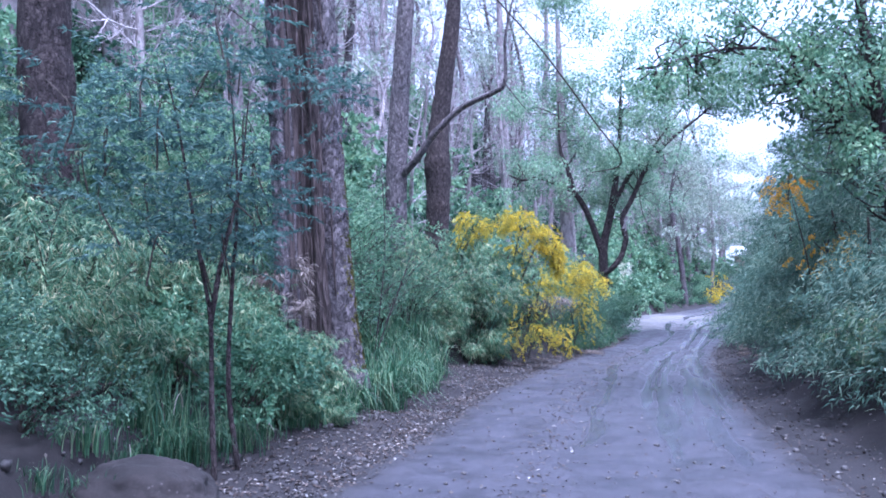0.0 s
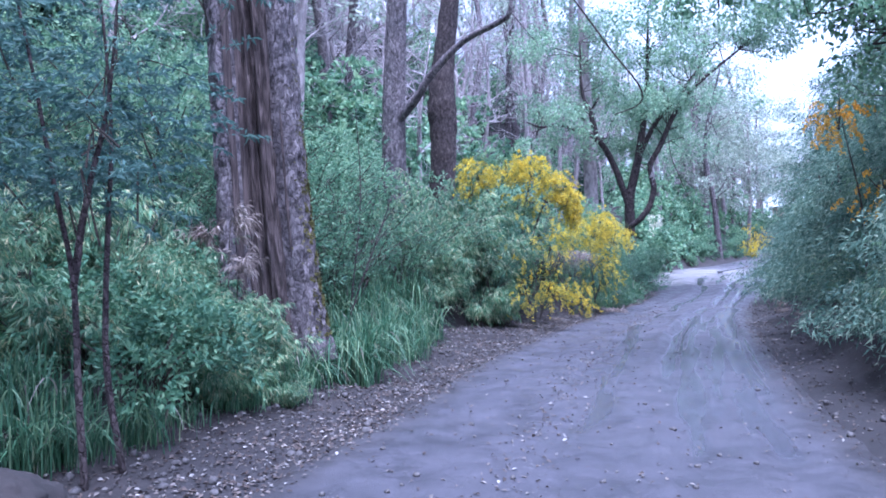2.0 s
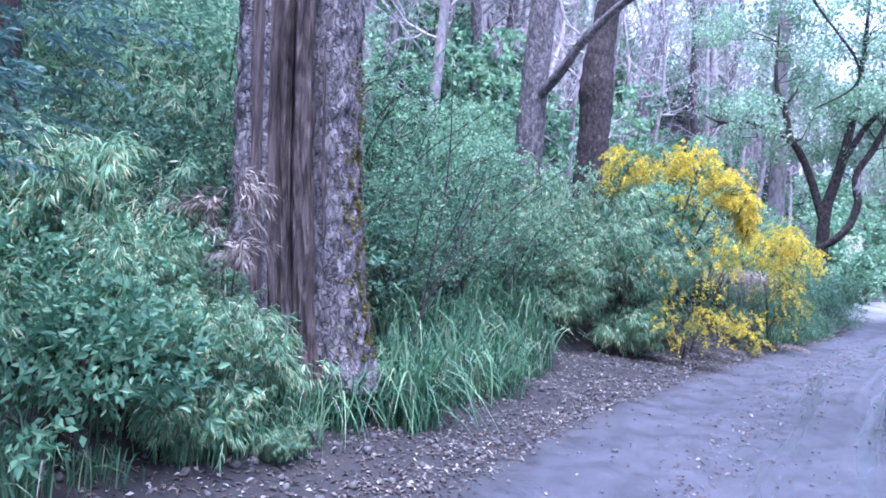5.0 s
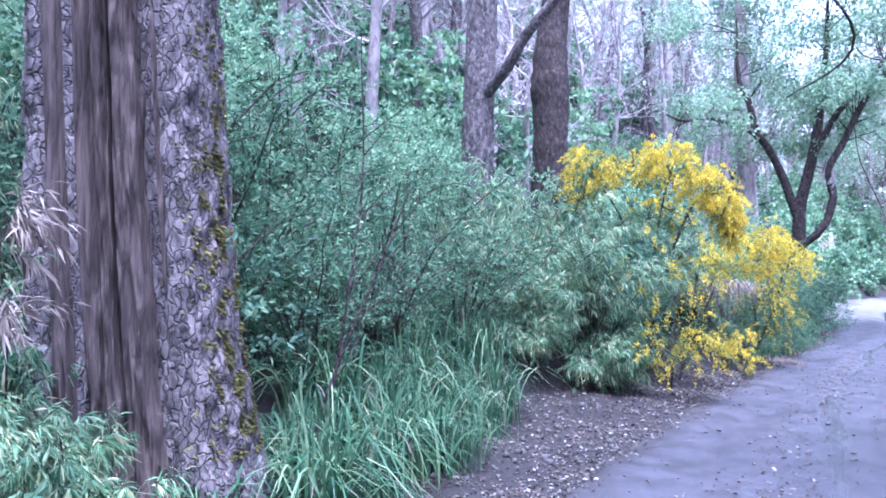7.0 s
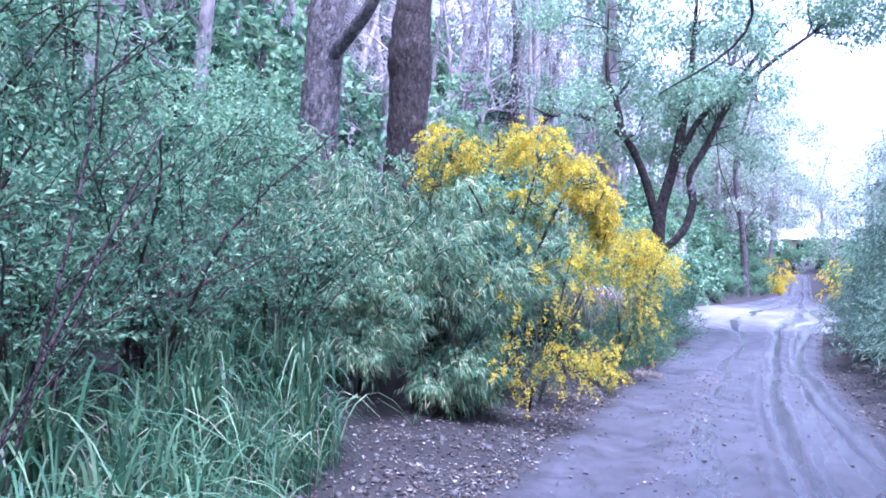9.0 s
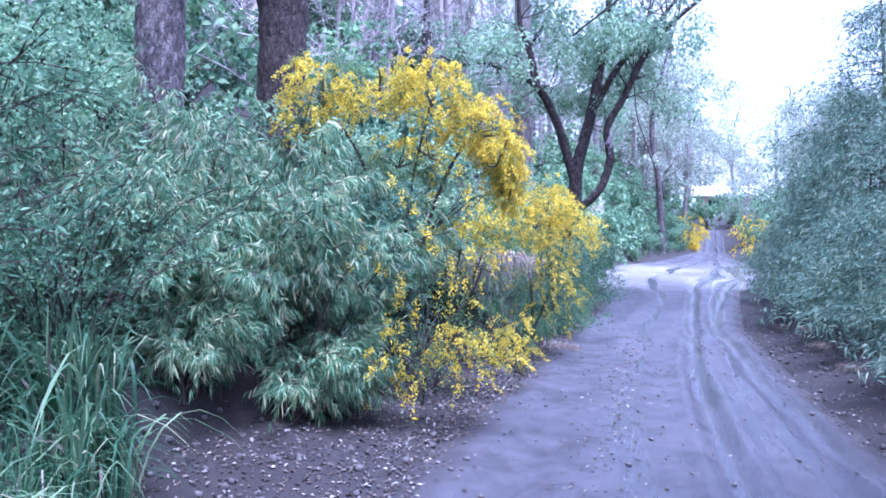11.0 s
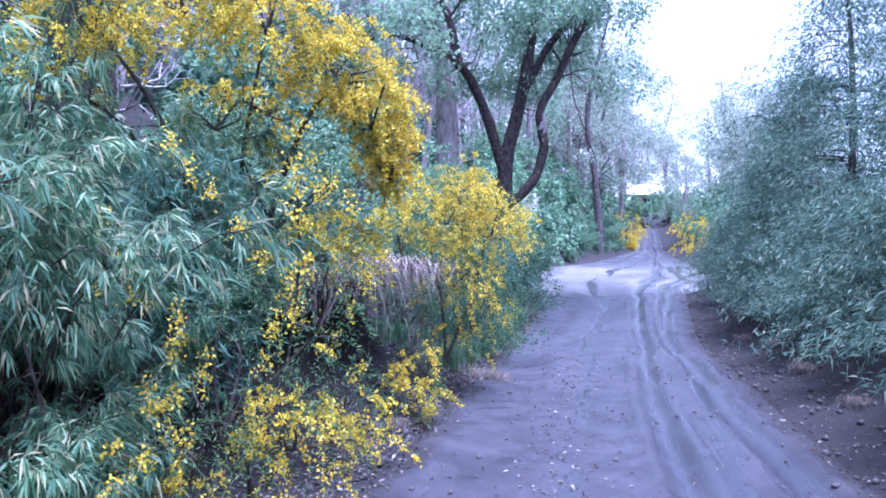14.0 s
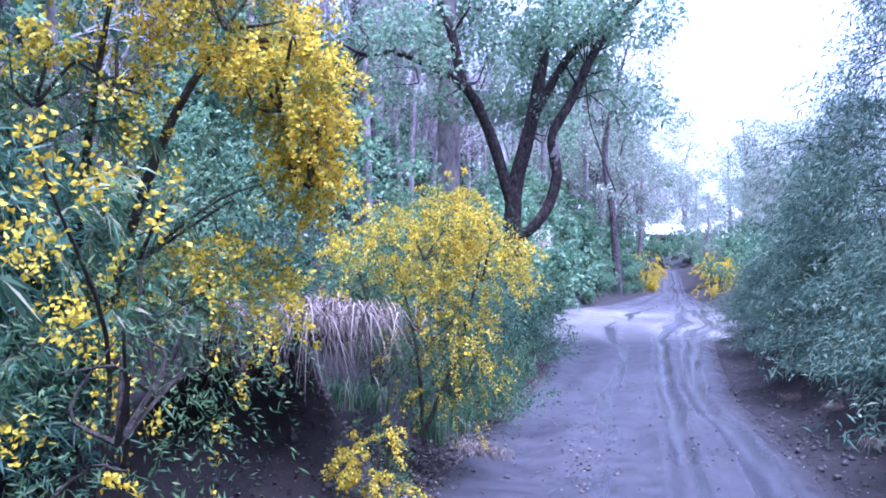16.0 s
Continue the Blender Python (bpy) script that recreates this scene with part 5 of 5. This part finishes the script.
for y in np.arange(37, 47, 0.5):
    place(far_shr[int(y * 10) % 2], at_y(ROAD_L, y) - rng.uniform(0.5, 1.4), y, rng.uniform(0.2, 0.34))
for y in np.arange(32.5, 40, 0.7):
    place(far_shr[int(y * 10) % 2], at_y(ROAD_L, y) - rng.uniform(0.8, 3.0), y, rng.uniform(0.3, 0.5))
for y in np.arange(37.5, 70, 1.7):
    place(far_shr[int(y) % 2], at_y(ROAD_L, y) - rng.uniform(1.0, 2.4), y, rng.uniform(0.35, 0.6))
    place(far_shr[int(y) % 2], at_y(ROAD_R, y) + rng.uniform(1.2, 2.4), y, rng.uniform(0.35, 0.6))
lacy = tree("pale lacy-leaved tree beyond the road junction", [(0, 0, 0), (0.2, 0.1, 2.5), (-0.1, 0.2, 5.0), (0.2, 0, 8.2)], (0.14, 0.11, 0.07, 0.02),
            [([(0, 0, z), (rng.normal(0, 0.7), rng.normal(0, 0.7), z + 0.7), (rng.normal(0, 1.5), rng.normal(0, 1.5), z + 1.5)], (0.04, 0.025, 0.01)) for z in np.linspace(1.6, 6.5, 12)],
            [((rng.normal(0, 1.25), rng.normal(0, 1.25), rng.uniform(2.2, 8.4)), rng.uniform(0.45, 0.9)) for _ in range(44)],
            bark=BARK_PALE_HAZE, leaf_material=L_PALE, leaf=(0.12, 0.065), per=480, sides=8, name="lacy_tree", group="pale trees beyond the junction")
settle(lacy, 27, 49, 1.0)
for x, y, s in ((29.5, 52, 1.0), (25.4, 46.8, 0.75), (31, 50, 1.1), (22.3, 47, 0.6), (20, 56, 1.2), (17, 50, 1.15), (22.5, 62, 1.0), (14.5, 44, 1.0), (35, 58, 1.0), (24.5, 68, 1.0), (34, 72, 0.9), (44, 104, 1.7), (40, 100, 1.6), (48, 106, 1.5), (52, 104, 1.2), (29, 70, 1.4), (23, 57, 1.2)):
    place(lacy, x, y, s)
pampas = tussock("pale pampas grass with upright plumes", 260, 1.6, 0.6, L_GRASS, "pampas_grass", "pampas grass", 0.02)
hp = Heap()
for i in range(9):
    b = np.array([rng.normal(0, 0.25), rng.normal(0, 0.25), 1.5])
    n = 90
    s = rng.uniform(0, 1, n)
    p = b + np.stack([rng.normal(0, 0.05, n), rng.normal(0, 0.05, n), s * 1.1], -1)
    leaves(hp, p, unit(np.array([0, 0, 1.0]) + rng.normal(0, 0.4, (n, 3))), 0.13, 0.022)
part("plume", hp, PLUME, pampas, "creamy white plumes")
settle(pampas, 9.7, 34.8, 0.9, 0)

# a house seen through the trees
house = thing("house", "small tan house with a pale metal roof among trees", "house", at=(45, 95, G(45, 95) - 0.3))
house.scale = (0.8, 0.8, 0.8)
house.rotation_euler = (0, 0, radians(-24))


def box(heap, x0, x1, y0, y1, z0, z1):
    v = [(x, y, z) for x in (x0, x1) for y in (y0, y1) for z in (z0, z1)]
    heap.add(v, [(0, 1, 3, 2), (4, 6, 7, 5), (0, 4, 5, 1), (2, 3, 7, 6), (0, 2, 6, 4), (1, 5, 7, 3)])


WALL = plain_mat("tan_boards", (0.34, 0.24, 0.17), (0.46, 0.34, 0.25), 0.8, 3.0)
ROOF = plain_mat("pale_metal_roof", (0.55, 0.55, 0.56), (0.68, 0.68, 0.70), 0.5, 2.0)
GLASS = plain_mat("dark_glass", (0.02, 0.025, 0.03), (0.04, 0.045, 0.05), 0.1)
hp = Heap(); box(hp, -4, 4, -3, 3, 0, 2.6)
part("wall", hp, WALL, house)
hp = Heap()
hp.add([(-4.6, -3.6, 2.6), (4.6, -3.6, 2.6), (4.6, 0, 4.2), (-4.6, 0, 4.2), (-4.6, 3.6, 2.6), (4.6, 3.6, 2.6), (-4.6, -3.6, 2.45), (4.6, -3.6, 2.45), (4.6, 3.6, 2.45), (-4.6, 3.6, 2.45)],
       [(0, 1, 2, 3), (3, 2, 5, 4), (0, 6, 7, 1), (4, 5, 8, 9), (6, 9, 8, 7), (0, 3, 4, 9), (1, 7, 8, 5)])
part("roof", hp, ROOF, house)
for wx in (-2.4, 1.6):
    hp = Heap(); box(hp, wx, wx + 1.1, -3.03, -2.97, 0.9, 2.0)
    part("window", hp, GLASS, house)

# ---- vines ----
for line, r in (([(7.2, 24.5, 7.2), (7.38, 24.5, 4.78), (7.61, 24.5, 3.97), (7.95, 24.5, 3.16)], 0.014), ([(0.3, 12, 7.6), (0.94, 12, 6.82), (1.76, 12.0, 5.88), (2.78, 12.4, 4.7), (3.6, 13.5, 4.1), (4.6, 20, 5.0)], 0.016)):
    o = np.array(line[0])
    hp = Heap()
    tube(hp, spline([np.array(q) - o for q in line], 6), (r, r), 5)
    v = new("vine", hp.mesh("vine", STEM))
    v.location = line[0]
    tagged(v, "thin dark vine hanging from the trees", "vine", "hanging vines")

# ---- litter, stones, the mound ----
def on_surface(x, y):
    l, r = at_y(ROAD_L, y), at_y(ROAD_R, y)
    u = (x - l) / (r - l)
    _, z = road_height(u, y)
    return np.where((u > -0.02) & (u < 1.02), z, height(x, y))


def scatter(n, y0, y1, where):
    y = rng.uniform(y0, y1, n)
    l, r, v = at_y(ROAD_L, y), at_y(ROAD_R, y), at_y(VERGE_L, y)
    x = where(n, l, r, v)
    return x, y, on_surface(x, y)


hp = Heap()
for n, y0, y1, where in ((17000, 3, 26, lambda n, l, r, v: l - (l - v + 0.2) * rng.random(n) ** 0.9 + 0.2 * rng.random(n)), (5200, 2, 30, lambda n, l, r, v: r - 0.1 + 1.7 * rng.random(n) ** 1.3),
                         (6500, 2, 24, lambda n, l, r, v: l - 0.12 - 0.3 * (l - v) * np.abs(rng.normal(0, 0.8, n)) + 0.25 * rng.random(n) ** 2), (1300, 3, 26, lambda n, l, r, v: rng.uniform(l, r, n)), (1100, 3, 20, lambda n, l, r, v: l + (r - l) * (0.36 + rng.normal(0, 0.05, n)))):
    x, y, z = scatter(n, y0, y1, where)
    m = len(x)
    d = unit(np.stack([rng.normal(size=m), rng.normal(size=m), rng.normal(0, 0.25, m)], -1))
    sz = rng.uniform(0.014, 0.052, m)
    s = unit(np.cross(d, np.array([0, 0, 1.0]) + rng.normal(0, 0.3, (m, 3))))
    p = np.stack([x, y, z + 0.008], -1)
    w = sz[:, None] * 0.55
    q = p + d * sz[:, None]
    hp.add(np.stack([p, (p + q) / 2 + s * w * 0.5 + np.array([0, 0, 0.006]), q, (p + q) / 2 - s * w * 0.5 + np.array([0, 0, 0.006])], 1).reshape(-1, 3), np.arange(4 * m).reshape(-1, 4))
litter = new("leaf_litter", hp.mesh("leaf_litter", LITTER))
tagged(litter, "scattered dry fallen leaves along the road edges", "leaf litter", kind="stuff")


def pebble(name, r, seed, squash=0.65):
    bm = bmesh.new()
    bmesh.ops.create_icosphere(bm, subdivisions=2, radius=r)
    for v in bm.verts:
        v.co *= 1 + 0.35 * (noise.noise(v.co / r * 0.9 + Vector((seed * 7, 3, 1))))
        v.co.z *= squash
    me = bpy.data.meshes.new(name)
    bm.to_mesh(me)
    bm.free()
    me.materials.append(STONE)
    return me


pebs = [pebble("stone", 0.035, k) for k in range(4)]
x, y, z = scatter(110, 3.5, 20, lambda n, l, r, v: np.where(rng.random(n) < 0.6, l - (l - v) * rng.random(n), rng.uniform(l, r, n)))
for i in range(len(x)):
    ob = new("stone", pebs[i % 4])
    ob.matrix_basis = pose(x[i], y[i], z[i] + 0.008, 0, 0, rng.uniform(0, 360)) @ Matrix.Scale(rng.uniform(0.3, 0.9), 4)
    tagged(ob, "small grey stone lying on the dirt", "stone", "loose stones")
# clods of soil along the road edges
hp = Heap()
cube = np.array([(x, y, z) for x in (-1, 1) for y in (-1, 1) for z in (-1, 1)], float)
sidesq = np.array([(0, 1, 3, 2), (4, 6, 7, 5), (0, 4, 5, 1), (2, 3, 7, 6), (0, 2, 6, 4), (1, 5, 7, 3)])
for n, where in ((1700, lambda n, l, r, v: l - (l - v + 0.25) * rng.random(n)), (900, lambda n, l, r, v: r + 1.4 * rng.random(n)), (500, lambda n, l, r, v: rng.uniform(l, r, n))):
    x, y, z = scatter(n, 3, 24, where)
    for i in range(n):
        s = (0.004 if n == 500 else 0.006) + (0.014 if n == 500 else 0.028) * rng.random() ** 2.4
        turn = np.array(Euler(rng.uniform(0, 6, 3)).to_matrix())
        hp.add(cube * rng.uniform(0.5, 1.0, (8, 3)) * s @ turn + np.array([x[i], y[i], z[i] + s * 0.3]), sidesq)
tagged(new("soil_clods", hp.mesh("soil_clods", STONE, True)), "loose clods of brown soil along the road edges", "soil", kind="stuff")

# unseen woods behind and beside the start of the walk, added to block horizon light
for i in range(20):
    y = rng.uniform(-30, -3)
    mid_x = (at_y(ROAD_L, y) + at_y(ROAD_R, y)) / 2
    x = mid_x + (4 + 14 * rng.random()) * (-1 if i % 2 else 1)
    place(variants[(0, 2, 4)[i % 3]], x, y, rng.uniform(0.9, 1.3))
for i in range(16):
    y = rng.uniform(-24, 0)
    mid_x = (at_y(ROAD_L, y) + at_y(ROAD_R, y)) / 2
    place(far_shr[i % 3], mid_x + (4 + 5 * rng.random()) * (-1 if i % 2 else 1), y, rng.uniform(1.0, 1.5))

bm = bmesh.new()
bmesh.ops.create_icosphere(bm, subdivisions=5, radius=0.42)
for v in bm.verts:
    v.co *= 1 + 0.22 * noise.noise(v.co * 3) + 0.08 * noise.noise(v.co * 11) + 0.03 * noise.noise(v.co * 30)
    v.co.z *= 0.7
me = bpy.data.meshes.new("earth_mound")
bm.to_mesh(me)
bm.free()
me.materials.append(EARTH)
for p in me.polygons:
    p.use_smooth = True
mound = new("earth_mound", me)
mound.location = (-2.42, 3.95, G(-2.42, 3.95) - 0.05)
mound.scale = (1.25, 1.0, 1.15)
tagged(mound, "rounded mound of bare brown earth on the verge", "mound", kind="structure")
